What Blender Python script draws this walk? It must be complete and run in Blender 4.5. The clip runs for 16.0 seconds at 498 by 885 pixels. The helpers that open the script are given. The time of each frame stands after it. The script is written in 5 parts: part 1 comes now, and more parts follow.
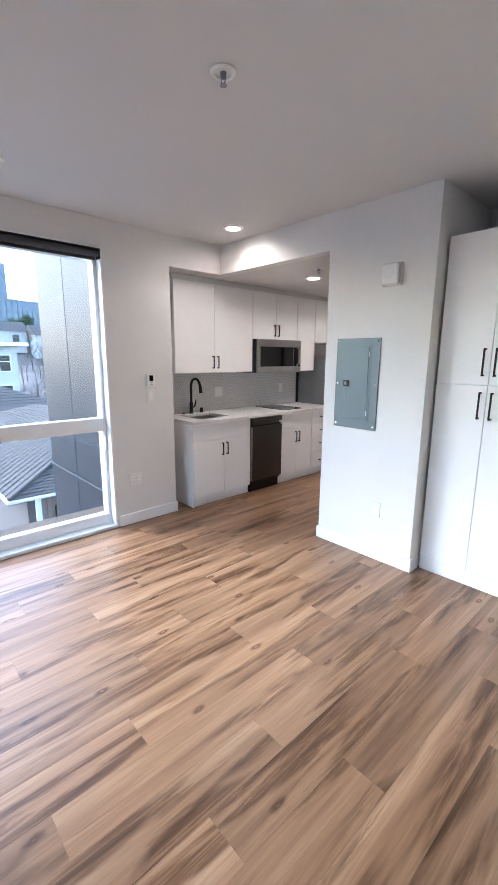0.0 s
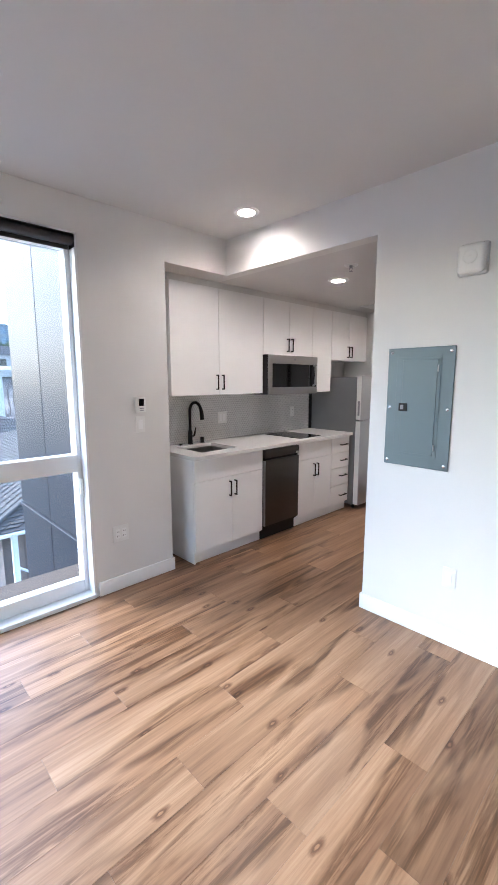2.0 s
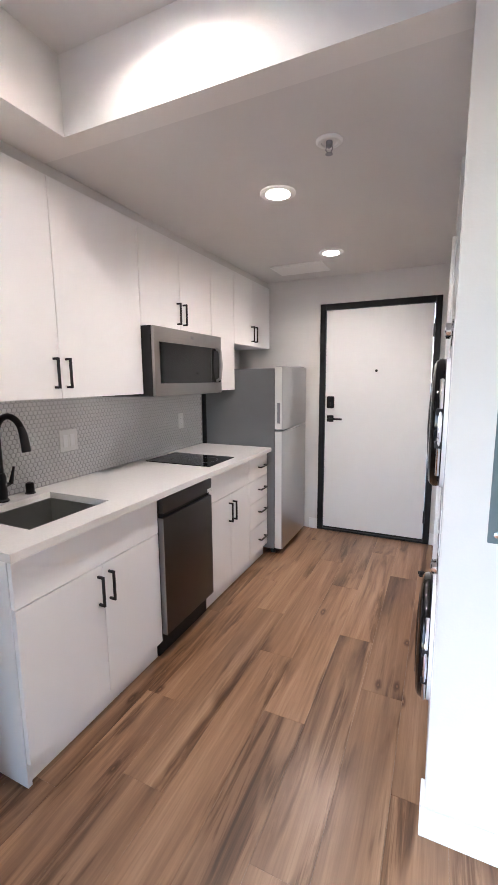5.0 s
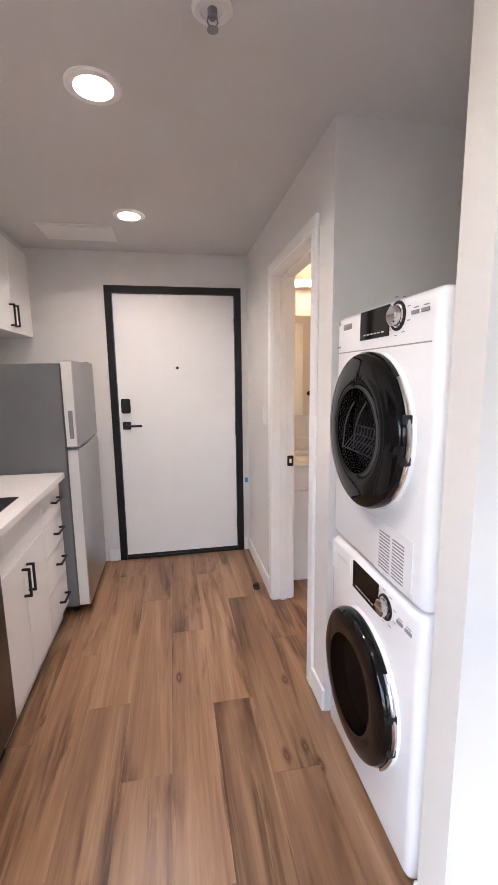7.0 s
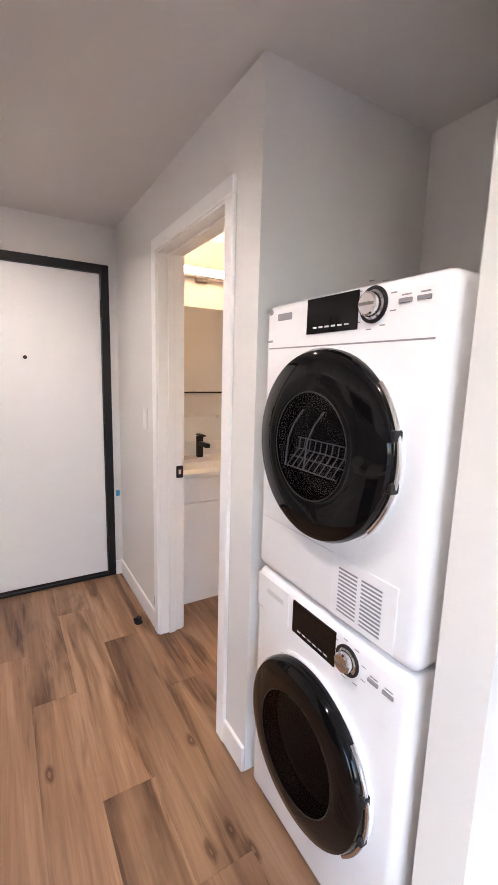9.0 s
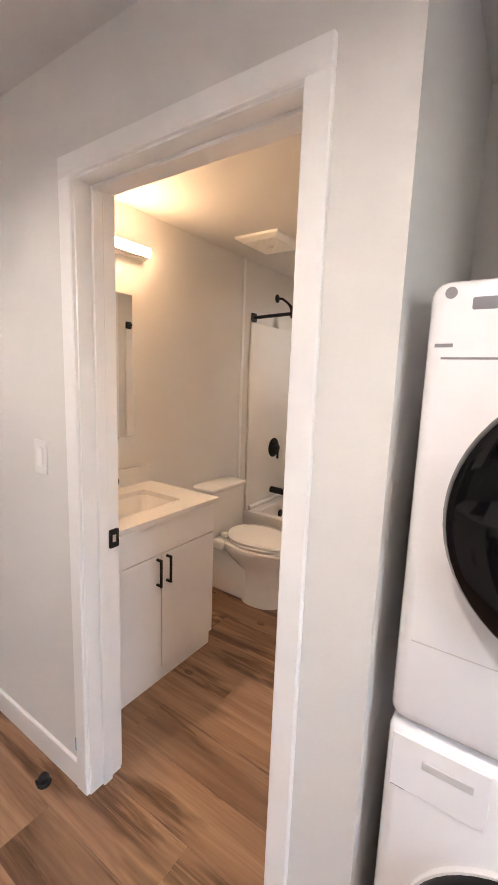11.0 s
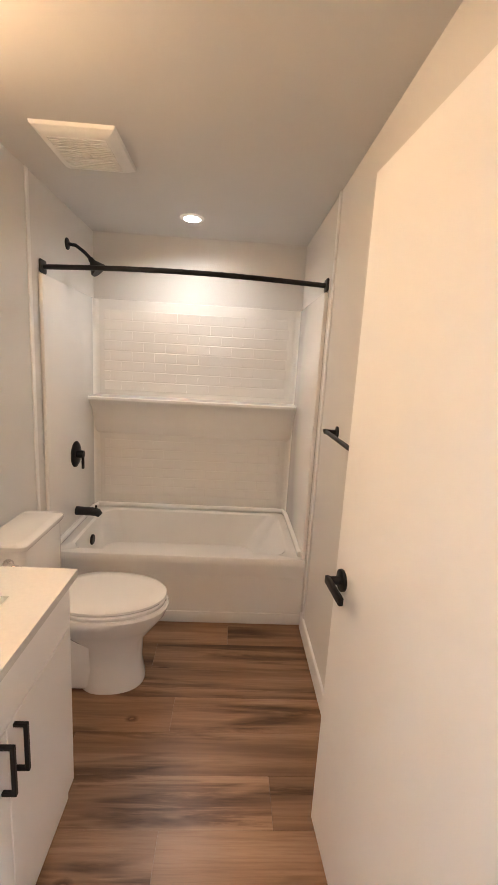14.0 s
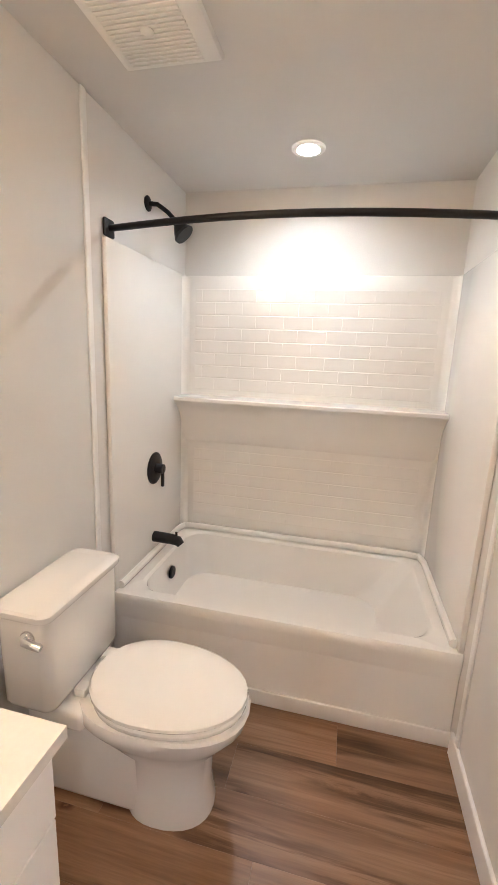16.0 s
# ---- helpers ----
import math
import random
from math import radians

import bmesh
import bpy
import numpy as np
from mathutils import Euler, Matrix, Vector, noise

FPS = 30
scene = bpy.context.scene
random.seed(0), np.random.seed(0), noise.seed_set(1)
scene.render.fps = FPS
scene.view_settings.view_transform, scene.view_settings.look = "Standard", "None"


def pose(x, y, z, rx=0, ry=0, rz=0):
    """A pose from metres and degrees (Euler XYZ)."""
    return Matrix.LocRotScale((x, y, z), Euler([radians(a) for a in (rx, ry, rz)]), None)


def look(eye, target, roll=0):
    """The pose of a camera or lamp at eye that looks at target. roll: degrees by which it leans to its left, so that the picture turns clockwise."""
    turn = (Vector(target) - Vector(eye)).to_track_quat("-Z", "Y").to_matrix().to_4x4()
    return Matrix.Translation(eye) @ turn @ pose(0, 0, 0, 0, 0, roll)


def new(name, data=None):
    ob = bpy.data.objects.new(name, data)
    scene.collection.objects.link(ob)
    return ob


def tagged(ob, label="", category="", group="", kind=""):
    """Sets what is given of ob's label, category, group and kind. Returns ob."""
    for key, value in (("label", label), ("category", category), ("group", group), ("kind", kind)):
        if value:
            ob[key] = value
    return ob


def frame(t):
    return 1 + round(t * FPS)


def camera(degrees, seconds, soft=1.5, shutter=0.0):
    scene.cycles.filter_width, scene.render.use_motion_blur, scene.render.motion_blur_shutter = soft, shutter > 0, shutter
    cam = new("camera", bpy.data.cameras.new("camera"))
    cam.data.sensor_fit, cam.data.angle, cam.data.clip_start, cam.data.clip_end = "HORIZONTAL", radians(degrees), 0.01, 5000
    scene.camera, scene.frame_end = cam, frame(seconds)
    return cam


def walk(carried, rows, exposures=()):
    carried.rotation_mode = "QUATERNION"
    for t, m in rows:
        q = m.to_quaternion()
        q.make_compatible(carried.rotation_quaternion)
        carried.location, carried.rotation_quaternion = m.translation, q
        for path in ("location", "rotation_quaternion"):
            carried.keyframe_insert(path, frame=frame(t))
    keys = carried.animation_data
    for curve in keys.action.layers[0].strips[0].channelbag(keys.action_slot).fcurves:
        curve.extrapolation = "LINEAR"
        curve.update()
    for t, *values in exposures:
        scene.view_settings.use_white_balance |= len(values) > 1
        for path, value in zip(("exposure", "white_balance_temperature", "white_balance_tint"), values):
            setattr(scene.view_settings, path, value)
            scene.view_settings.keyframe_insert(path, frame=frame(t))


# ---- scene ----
cam = camera(62.0, 16.0, soft=1.2)
PATH = [
    (0, (0.292, 0.052, 1.512), (-1.15, 1.377, 1.108), 0.4),
    (0.5, (0.183, 0.073, 1.485), (-1.293, 1.359, 1.073), 0.3),
    (1, (-0.012, 0.21, 1.495), (-1.507, 1.487, 1.128), 0.2),
    (1.5, (-0.209, 0.329, 1.486), (-1.684, 1.642, 1.167), 0.1),
    (2, (-0.456, 0.469, 1.477), (-1.879, 1.842, 1.177), 0.0),
    (2.5, (-0.693, 0.637, 1.468), (-2.061, 2.062, 1.156), -0.1),
    (3, (-0.928, 0.801, 1.474), (-2.233, 2.282, 1.155), -0.4),
    (5.5, (-1.936, 1.759, 1.417), (-2.545, 3.64, 1.118), -0.4),
    (6, (-2.045, 1.98, 1.436), (-2.372, 3.93, 1.135), -0.4),
    (6.5, (-2.168, 2.055, 1.423), (-2.149, 4.032, 1.118), -0.6),
    (7, (-2.354, 2.053, 1.427), (-1.997, 3.995, 1.106), -0.7),
    (7.5, (-2.448, 2.055, 1.422), (-1.824, 3.924, 1.079), 0.3),
    (8, (-2.469, 2.072, 1.413), (-1.714, 3.89, 1.058), 1.2),
    (8.5, (-2.452, 2.21, 1.401), (-1.585, 3.978, 1.049), 1.5),
    (9, (-2.444, 2.442, 1.426), (-1.427, 4.133, 1.099), 1.6),
    (9.5, (-2.472, 2.648, 1.426), (-1.294, 4.233, 1.112), 1.5),
    (10, (-2.518, 2.891, 1.441), (-1.188, 4.353, 1.134), 1.5),
    (12.5, (-2.335, 3.875, 1.461), (-0.408, 4.301, 1.139), 3.2),
    (13, (-2.216, 4.029, 1.458), (-0.255, 4.241, 1.125), 3.2),
    (13.5, (-2.114, 4.143, 1.498), (-0.147, 4.164, 1.135), 3.1),
    (14, (-2.056, 4.185, 1.481), (-0.092, 4.088, 1.114), 3.3),
    (14.5, (-1.933, 4.182, 1.481), (0.023, 4.054, 1.084), 3.1),
    (15, (-1.735, 4.154, 1.478), (0.218, 4.029, 1.062), 3.2),
    (15.5, (-1.545, 4.165, 1.473), (0.406, 4.224, 1.034), 2.8),
    (16, (-1.36, 4.223, 1.455), (0.549, 4.657, 1.043), 2.4),
]
walk(cam, [(t, look(eye, target, roll)) for t, eye, target, roll in PATH],
     [(0.0, 3.6, 5600, 9), (3.0, 3.65, 5650, 10), (5.5, 3.9, 5800, 12), (8.0, 3.8, 6050, 16), (10.0, 4.1, 6000, 14), (12.5, 3.85, 6400, 14), (14.0, 4.2, 5850, 9), (15.0, 4.35, 5250, 6), (16.0, 4.65, 5300, 6)])

# ---------------------------------------------------------------- world and light
world = bpy.data.worlds.new("sky")
scene.world = world
world.use_nodes = True
_nt = world.node_tree
_sky = _nt.nodes.new("ShaderNodeTexSky")
_sky.sky_type = "NISHITA"
_sky.sun_disc = False
_sky.sun_elevation = radians(35)
_sky.sun_rotation = radians(241)
_sky.air_density, _sky.dust_density, _sky.ozone_density = 1.0, 1.2, 1.0
_nt.links.new(_sky.outputs[0], _nt.nodes["Background"].inputs[0])
_nt.nodes["Background"].inputs[1].default_value = 0.15

_sun = new("sun", bpy.data.lights.new("sun", "SUN"))
_sun.data.energy, _sun.data.angle, _sun.data.color = 0.9, radians(40), (0.90, 0.95, 1.0)
_sun.matrix_world = look((-10, -5.5, 8), (0, 0, 0))


# ---------------------------------------------------------------- materials
def mat(name, color, rough=0.5, metal=0.0, vary=0.06, scale=6.0, bump=0.0, bscale=60.0, emit=0.0, coat=0.0, spec=0.5, stretch=(1, 1, 1)):
    m = bpy.data.materials.new(name)
    m.use_nodes = True
    n, l = m.node_tree.nodes, m.node_tree.links
    b = n["Principled BSDF"]
    b.inputs["Roughness"].default_value = rough
    b.inputs["Metallic"].default_value = metal
    b.inputs["Coat Weight"].default_value = coat
    b.inputs["Specular IOR Level"].default_value = spec
    b.inputs["Base Color"].default_value = (*color, 1)
    tc = n.new("ShaderNodeTexCoord")
    mp = n.new("ShaderNodeMapping")
    mp.inputs["Scale"].default_value = stretch
    l.new(tc.outputs["Object"], mp.inputs[0])
    if vary:
        t = n.new("ShaderNodeTexNoise")
        t.inputs["Scale"].default_value = scale
        t.inputs["Detail"].default_value = 6
        l.new(mp.outputs[0], t.inputs[0])
        mix = n.new("ShaderNodeMix")
        mix.data_type = "RGBA"
        mix.inputs[6].default_value = (*[c * (1 - vary) for c in color], 1)
        mix.inputs[7].default_value = (*[min(1, c * (1 + vary)) for c in color], 1)
        l.new(t.outputs[0], mix.inputs[0])
        l.new(mix.outputs[2], b.inputs["Base Color"])
        mr = n.new("ShaderNodeMapRange")
        mr.inputs[3].default_value = max(0.02, rough * 0.85)
        mr.inputs[4].default_value = min(1, rough * 1.15)
        l.new(t.outputs[0], mr.inputs[0])
        l.new(mr.outputs[0], b.inputs["Roughness"])
    if bump:
        t2 = n.new("ShaderNodeTexNoise")
        t2.inputs["Scale"].default_value = bscale
        t2.inputs["Detail"].default_value = 4
        l.new(mp.outputs[0], t2.inputs[0])
        bp = n.new("ShaderNodeBump")
        bp.inputs["Strength"].default_value = bump
        bp.inputs["Distance"].default_value = 0.002
        l.new(t2.outputs[0], bp.inputs["Height"])
        l.new(bp.outputs[0], b.inputs["Normal"])
    if emit:
        b.inputs["Emission Color"].default_value = (*color, 1)
        b.inputs["Emission Strength"].default_value = emit
    return m


def wood_mat(name):
    """Vinyl oak planks: long grain, dark smoky streaks and small knots, each plank shifted at random."""
    m = bpy.data.materials.new(name)
    m.use_nodes = True
    n, l = m.node_tree.nodes, m.node_tree.links
    b = n["Principled BSDF"]
    tc, oi = n.new("ShaderNodeTexCoord"), n.new("ShaderNodeObjectInfo")
    comb = n.new("ShaderNodeCombineXYZ")
    for i, k in enumerate((37.0, 91.0, 53.0)):
        mm = n.new("ShaderNodeMath")
        mm.operation = "MULTIPLY"
        mm.inputs[1].default_value = k
        l.new(oi.outputs["Random"], mm.inputs[0])
        l.new(mm.outputs[0], comb.inputs[i])
    add = n.new("ShaderNodeVectorMath")
    l.new(tc.outputs["Object"], add.inputs[0])
    l.new(comb.outputs[0], add.inputs[1])

    def noise_at(sx, sy, detail, rough=0.6, dist=0.0):
        mp = n.new("ShaderNodeMapping")
        mp.inputs["Scale"].default_value = (sx, sy, 1)
        l.new(add.outputs[0], mp.inputs[0])
        t = n.new("ShaderNodeTexNoise")
        t.inputs["Scale"].default_value = 1
        t.inputs["Detail"].default_value = detail
        t.inputs["Roughness"].default_value = rough
        t.inputs["Distortion"].default_value = dist
        l.new(mp.outputs[0], t.inputs[0])
        return t.outputs[0]

    def ramp(src, stops):
        r = n.new("ShaderNodeValToRGB")
        while len(r.color_ramp.elements) < len(stops):
            r.color_ramp.elements.new(0.5)
        for e, (p, c) in zip(r.color_ramp.elements, stops):
            e.position, e.color = p, (*c, 1)
        l.new(src, r.inputs[0])
        return r.outputs[0]

    def mixc(kind, fac, a, c):
        x = n.new("ShaderNodeMix")
        x.data_type, x.blend_type = "RGBA", kind
        if isinstance(fac, float):
            x.inputs[0].default_value = fac
        else:
            l.new(fac, x.inputs[0])
        l.new(a, x.inputs[6])
        l.new(c, x.inputs[7])
        return x.outputs[2]

    def plus(a, c, k):
        """a + k * (c - 0.5)"""
        x = n.new("ShaderNodeMath")
        x.operation = "MULTIPLY_ADD"
        x.inputs[1].default_value = k
        x.inputs[2].default_value = -0.5 * k
        l.new(c, x.inputs[0])
        y = n.new("ShaderNodeMath")
        l.new(a, y.inputs[0])
        l.new(x.outputs[0], y.inputs[1])
        return y.outputs[0]

    grain = noise_at(130, 3.5, 5, 0.7)
    base = ramp(noise_at(13, 0.6, 6, 0.6, 0.3), [(0.32, (0.19, 0.103, 0.055)), (0.5, (0.295, 0.172, 0.095)), (0.68, (0.41, 0.264, 0.160))])
    fine = ramp(grain, [(0.34, (0.80, 0.775, 0.75)), (0.58, (1.0, 1.0, 1.0))])
    zone = ramp(noise_at(7.5, 1.0, 3, 0.5, 0.6), [(0.485, (0, 0, 0)), (0.585, (1, 1, 1))])
    streak = ramp(plus(noise_at(24, 1.4, 8, 0.70, 0.6), grain, 0.34), [(0.42, (1, 1, 1)), (0.50, (0.56, 0.495, 0.42)), (0.63, (0.25, 0.195, 0.145))])
    white = n.new("ShaderNodeRGB")
    white.outputs[0].default_value = (1, 1, 1, 1)
    smoke = mixc("MIX", zone, white.outputs[0], streak)
    # knots: dark rings with a paler eye, on some cells only
    mp = n.new("ShaderNodeMapping")
    mp.inputs["Scale"].default_value = (5.0, 2.1, 1)
    l.new(add.outputs[0], mp.inputs[0])
    vo = n.new("ShaderNodeTexVoronoi")
    vo.voronoi_dimensions = "2D"
    vo.inputs["Scale"].default_value = 1.0
    l.new(mp.outputs[0], vo.inputs["Vector"])
    ring = ramp(plus(vo.outputs["Distance"], noise_at(45, 22, 4), 0.09), [(0.012, (0.85, 0.78, 0.70)), (0.028, (0.32, 0.24, 0.19)), (0.045, (0.45, 0.36, 0.29)), (0.095, (1, 1, 1))])
    some = ramp(vo.outputs["Color"], [(0.60, (0, 0, 0)), (0.61, (1, 1, 1))])
    knots = mixc("MIX", some, white.outputs[0], ring)
    tone = ramp(oi.outputs["Random"], [(0.0, (0.80, 0.775, 0.755)), (0.5, (0.98, 0.96, 0.94)), (1.0, (1.12, 1.10, 1.08))])
    c = mixc("MULTIPLY", 1.0, base, fine)
    c = mixc("MULTIPLY", 1.0, c, smoke)
    c = mixc("MULTIPLY", 1.0, c, knots)
    c = mixc("MULTIPLY", 1.0, c, tone)
    l.new(c, b.inputs["Base Color"])
    b.inputs["Roughness"].default_value = 0.32
    bp = n.new("ShaderNodeBump")
    bp.inputs["Strength"].default_value = 0.25
    bp.inputs["Distance"].default_value = 0.001
    l.new(fine, bp.inputs["Height"])
    l.new(bp.outputs[0], b.inputs["Normal"])
    return m


def brushed(name, color, rough, stretch):
    m = mat(name, color, rough, 1.0, 0.08, 1.0, 0.15, 1.0, stretch=stretch)
    return m


def glass_mat(name, tint=(1, 1, 1), gloss=0.04):
    """Thin sheet: mostly clear, a little reflection."""
    m = bpy.data.materials.new(name)
    m.use_nodes = True
    n, l = m.node_tree.nodes, m.node_tree.links
    n.remove(n["Principled BSDF"])
    tr, gl, mx = n.new("ShaderNodeBsdfTransparent"), n.new("ShaderNodeBsdfGlossy"), n.new("ShaderNodeMixShader")
    tr.inputs[0].default_value = (*tint, 1)
    gl.inputs["Roughness"].default_value = 0.02
    mx.inputs[0].default_value = gloss
    l.new(tr.outputs[0], mx.inputs[1])
    l.new(gl.outputs[0], mx.inputs[2])
    l.new(mx.outputs[0], n["Material Output"].inputs[0])
    return m


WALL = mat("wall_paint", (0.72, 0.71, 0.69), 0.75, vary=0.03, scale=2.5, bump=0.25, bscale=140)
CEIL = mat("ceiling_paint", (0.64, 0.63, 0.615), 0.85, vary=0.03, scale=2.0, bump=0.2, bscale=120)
TRIM = mat("trim_paint", (0.85, 0.85, 0.845), 0.4, vary=0.02, scale=5, bump=0.05, bscale=50)
CAB = mat("cabinet_laminate", (0.86, 0.855, 0.85), 0.38, vary=0.02, scale=3, bump=0.04, bscale=200)
QUARTZ = mat("quartz", (0.76, 0.75, 0.73), 0.22, vary=0.05, scale=90)
BLACK = mat("black_metal", (0.009, 0.009, 0.010), 0.45, 0.0, 0.2, 30, spec=0.3)
BLACKG = mat("black_glass", (0.004, 0.004, 0.0045), 0.06, 0, 0, spec=0.28)
BLACKP = mat("black_plastic", (0.011, 0.011, 0.012), 0.5, 0, 0.2, 20, spec=0.3)
STEEL = brushed("brushed_steel", (0.36, 0.35, 0.34), 0.30, (4, 4, 300))
STEELV = brushed("brushed_steel_vertical", (0.50, 0.50, 0.50), 0.32, (300, 300, 3))
DSTEEL = brushed("dark_steel", (0.085, 0.079, 0.075), 0.36, (4, 300, 4))
SINKM = brushed("sink_steel", (0.45, 0.45, 0.44), 0.35, (200, 4, 4))
CHROME = mat("chrome", (0.75, 0.75, 0.76), 0.12, 1.0, 0)
GREYSIDE = mat("grey_enamel", (0.20, 0.205, 0.21), 0.4, 0.2, 0.05, 8, 0.1, 200)
PANELGREY = mat("panel_enamel", (0.125, 0.165, 0.18), 0.42, 0.15, 0.06, 5, 0.06, 60)
APPL = mat("white_enamel", (0.86, 0.87, 0.89), 0.25, 0, 0.015, 4, coat=0.3)
PORC = mat("porcelain", (0.86, 0.85, 0.83), 0.08, 0, 0.01, 4, coat=0.4)
ACRYL = mat("acrylic", (0.84, 0.825, 0.80), 0.12, 0, 0.015, 3, coat=0.3)
PLAS = mat("white_plastic", (0.78, 0.78, 0.76), 0.4, 0, 0.02, 20)
TILE = mat("tile_glaze", (0.68, 0.68, 0.67), 0.25, 0, 0.05, 40)
GROUT = mat("grout", (0.36, 0.36, 0.355), 0.85, 0, 0.06, 50)
FRAMEW = mat("vinyl_frame", (0.82, 0.83, 0.83), 0.35, 0, 0.02, 8)
BLIND = mat("roller_blind", (0.035, 0.036, 0.039), 0.6, 0, 0.1, 40, 0.1, 300)
# near black: the shade inside the drum is put into the colour
DRUM_SHADE = mat("drum_cavity_shade", (0.008, 0.008, 0.009), 0.5, 0.0, 0.1, 10, spec=0.2)
GREYTXT = mat("grey_print", (0.25, 0.25, 0.27), 0.5, 0, 0)
PALETXT = mat("pale_print", (0.6, 0.6, 0.6), 0.5, 0, 0)
BLUE = mat("blue_tape", (0.05, 0.30, 0.55), 0.6, 0, 0.1, 40)
WOOD = wood_mat("oak_vinyl")
SUB = mat("underlay", (0.06, 0.045, 0.035), 0.8, 0, 0.1, 10)
MIRROR = mat("mirror", (0.9, 0.9, 0.9), 0.01, 1.0, 0)
PANE = glass_mat("window_glass", (0.82, 0.83, 0.835))
DGLASS = glass_mat("smoked_glass", (0.66, 0.66, 0.67), 0.02)
LED = mat("led", (1.0, 0.83, 0.70), 0.5, 0, 0, emit=37)
LEDB = mat("led_bath", (1.0, 0.87, 0.74), 0.5, 0, 0, emit=34)
LEDV = mat("led_bar", (1.0, 0.61, 0.31), 0.5, 0, 0, emit=6.5)
SIDING = mat("metal_siding", (0.024, 0.030, 0.040), 0.45, 0.0, 0.12, 0.8, spec=0.12)
SHINGLE = mat("shingle", (0.062, 0.059, 0.055), 0.95, 0, 0.45, 3.0, 0.5, 30)
STUCCO = mat("stucco", (0.48, 0.46, 0.43), 0.9, 0, 0.08, 0.5, 0.3, 20)
OLDWALL = mat("weathered_boards", (0.11, 0.10, 0.10), 0.9, 0, 0.2, 1.5, 0.3, 20)
TOWERG = mat("tower_glass", (0.12, 0.175, 0.235), 0.2, 0.0, 0.15, 0.08)
TOWERF = mat("tower_frame", (0.14, 0.16, 0.18), 0.5, 0, 0.05, 0.2)
DARKWIN = mat("dark_window", (0.01, 0.013, 0.016), 0.25, 0, 0.2, 0.5)
GROUND = mat("asphalt", (0.06, 0.06, 0.06), 0.9, 0, 0.3, 0.3, 0.3, 6)
SCRUB = mat("winter_scrub", (0.17, 0.145, 0.125), 0.95, 0, 0.45, 0.35, 0.5, 2.0)
PORCH = mat("weathered_timber", (0.21, 0.165, 0.145), 0.85, 0, 0.3, 3.0, 0.3, 30)
BARK = mat("bark", (0.10, 0.075, 0.06), 0.9, 0, 0.2, 5)
LEAF = mat("foliage", (0.05, 0.085, 0.03), 0.7, 0, 0.3, 2)


# ---------------------------------------------------------------- builders
def B():
    return bmesh.new()


def box(bm, lo, hi, bev=0.0, seg=1):
    lo, hi = Vector([min(a, b) for a, b in zip(lo, hi)]), Vector([max(a, b) for a, b in zip(lo, hi)])
    g = bmesh.ops.create_cube(bm, size=1)
    for v in g["verts"]:
        v.co = Vector((lo[i] + (v.co[i] + 0.5) * (hi[i] - lo[i]) for i in range(3)))
    if bev:
        ed = {e for v in g["verts"] for e in v.link_edges}
        bmesh.ops.bevel(bm, geom=list(ed), offset=bev, segments=seg, affect="EDGES", profile=0.5)
    return bm


AX = {"x": Matrix.Rotation(radians(90), 4, "Y"), "y": Matrix.Rotation(radians(-90), 4, "X"), "z": Matrix.Identity(4)}


def cyl(bm, c, axis, r, h, seg=24, r2=None, bev=0.0):
    """A cylinder or cone whose base centre is c, along +axis."""
    g = bmesh.ops.create_cone(bm, cap_ends=True, segments=seg, radius1=r, radius2=r if r2 is None else r2, depth=h)
    m = Matrix.Translation(c) @ AX[axis] @ Matrix.Translation((0, 0, h / 2))
    bmesh.ops.transform(bm, matrix=m, verts=g["verts"])
    if bev:
        ed = {e for v in g["verts"] for e in v.link_edges if len(e.link_faces) == 2 and e.calc_face_angle(0) > 1.0}
        bmesh.ops.bevel(bm, geom=list(ed), offset=bev, segments=2, affect="EDGES", profile=0.5)
    return bm


def tube(bm, pts, r, seg=10):
    """A round bar along a line of points."""
    pts = [Vector(p) for p in pts]
    rings, up = [], None
    for i, p in enumerate(pts):
        d = (pts[min(i + 1, len(pts) - 1)] - pts[max(i - 1, 0)]).normalized()
        if up is None:
            up = d.orthogonal().normalized()
        up = (up - d * up.dot(d)).normalized()
        s = d.cross(up)
        rr = r[i] if isinstance(r, (list, tuple)) else r
        rings.append([bm.verts.new(p + (up * math.cos(a) + s * math.sin(a)) * rr) for a in [2 * math.pi * k / seg for k in range(seg)]])
    for a, b in zip(rings, rings[1:]):
        for k in range(seg):
            bm.faces.new((a[k], a[(k + 1) % seg], b[(k + 1) % seg], b[k]))
    bm.faces.new(rings[0][::-1])
    bm.faces.new(rings[-1])
    return bm


def loft(bm, rings):
    """Skin closed rings of equal count, capped."""
    vs = [[bm.verts.new(p) for p in r] for r in rings]
    n = len(vs[0])
    for a, b in zip(vs, vs[1:]):
        for k in range(n):
            bm.faces.new((a[k], a[(k + 1) % n], b[(k + 1) % n], b[k]))
    bm.faces.new(vs[0][::-1])
    bm.faces.new(vs[-1])
    return bm


def lathe(bm, c, axis, prof, seg=32):
    """Turn a profile of (radius, height) round an axis through c."""
    rings = []
    m = Matrix.Translation(c) @ AX[axis]
    for r, h in prof:
        rings.append([bm.verts.new(m @ Vector((r * math.cos(2 * math.pi * k / seg), r * math.sin(2 * math.pi * k / seg), h))) for k in range(seg)])
    for a, b in zip(rings, rings[1:]):
        for k in range(seg):
            bm.faces.new((a[k], a[(k + 1) % seg], b[(k + 1) % seg], b[k]))
    bm.faces.new(rings[0][::-1])
    bm.faces.new(rings[-1])
    return bm


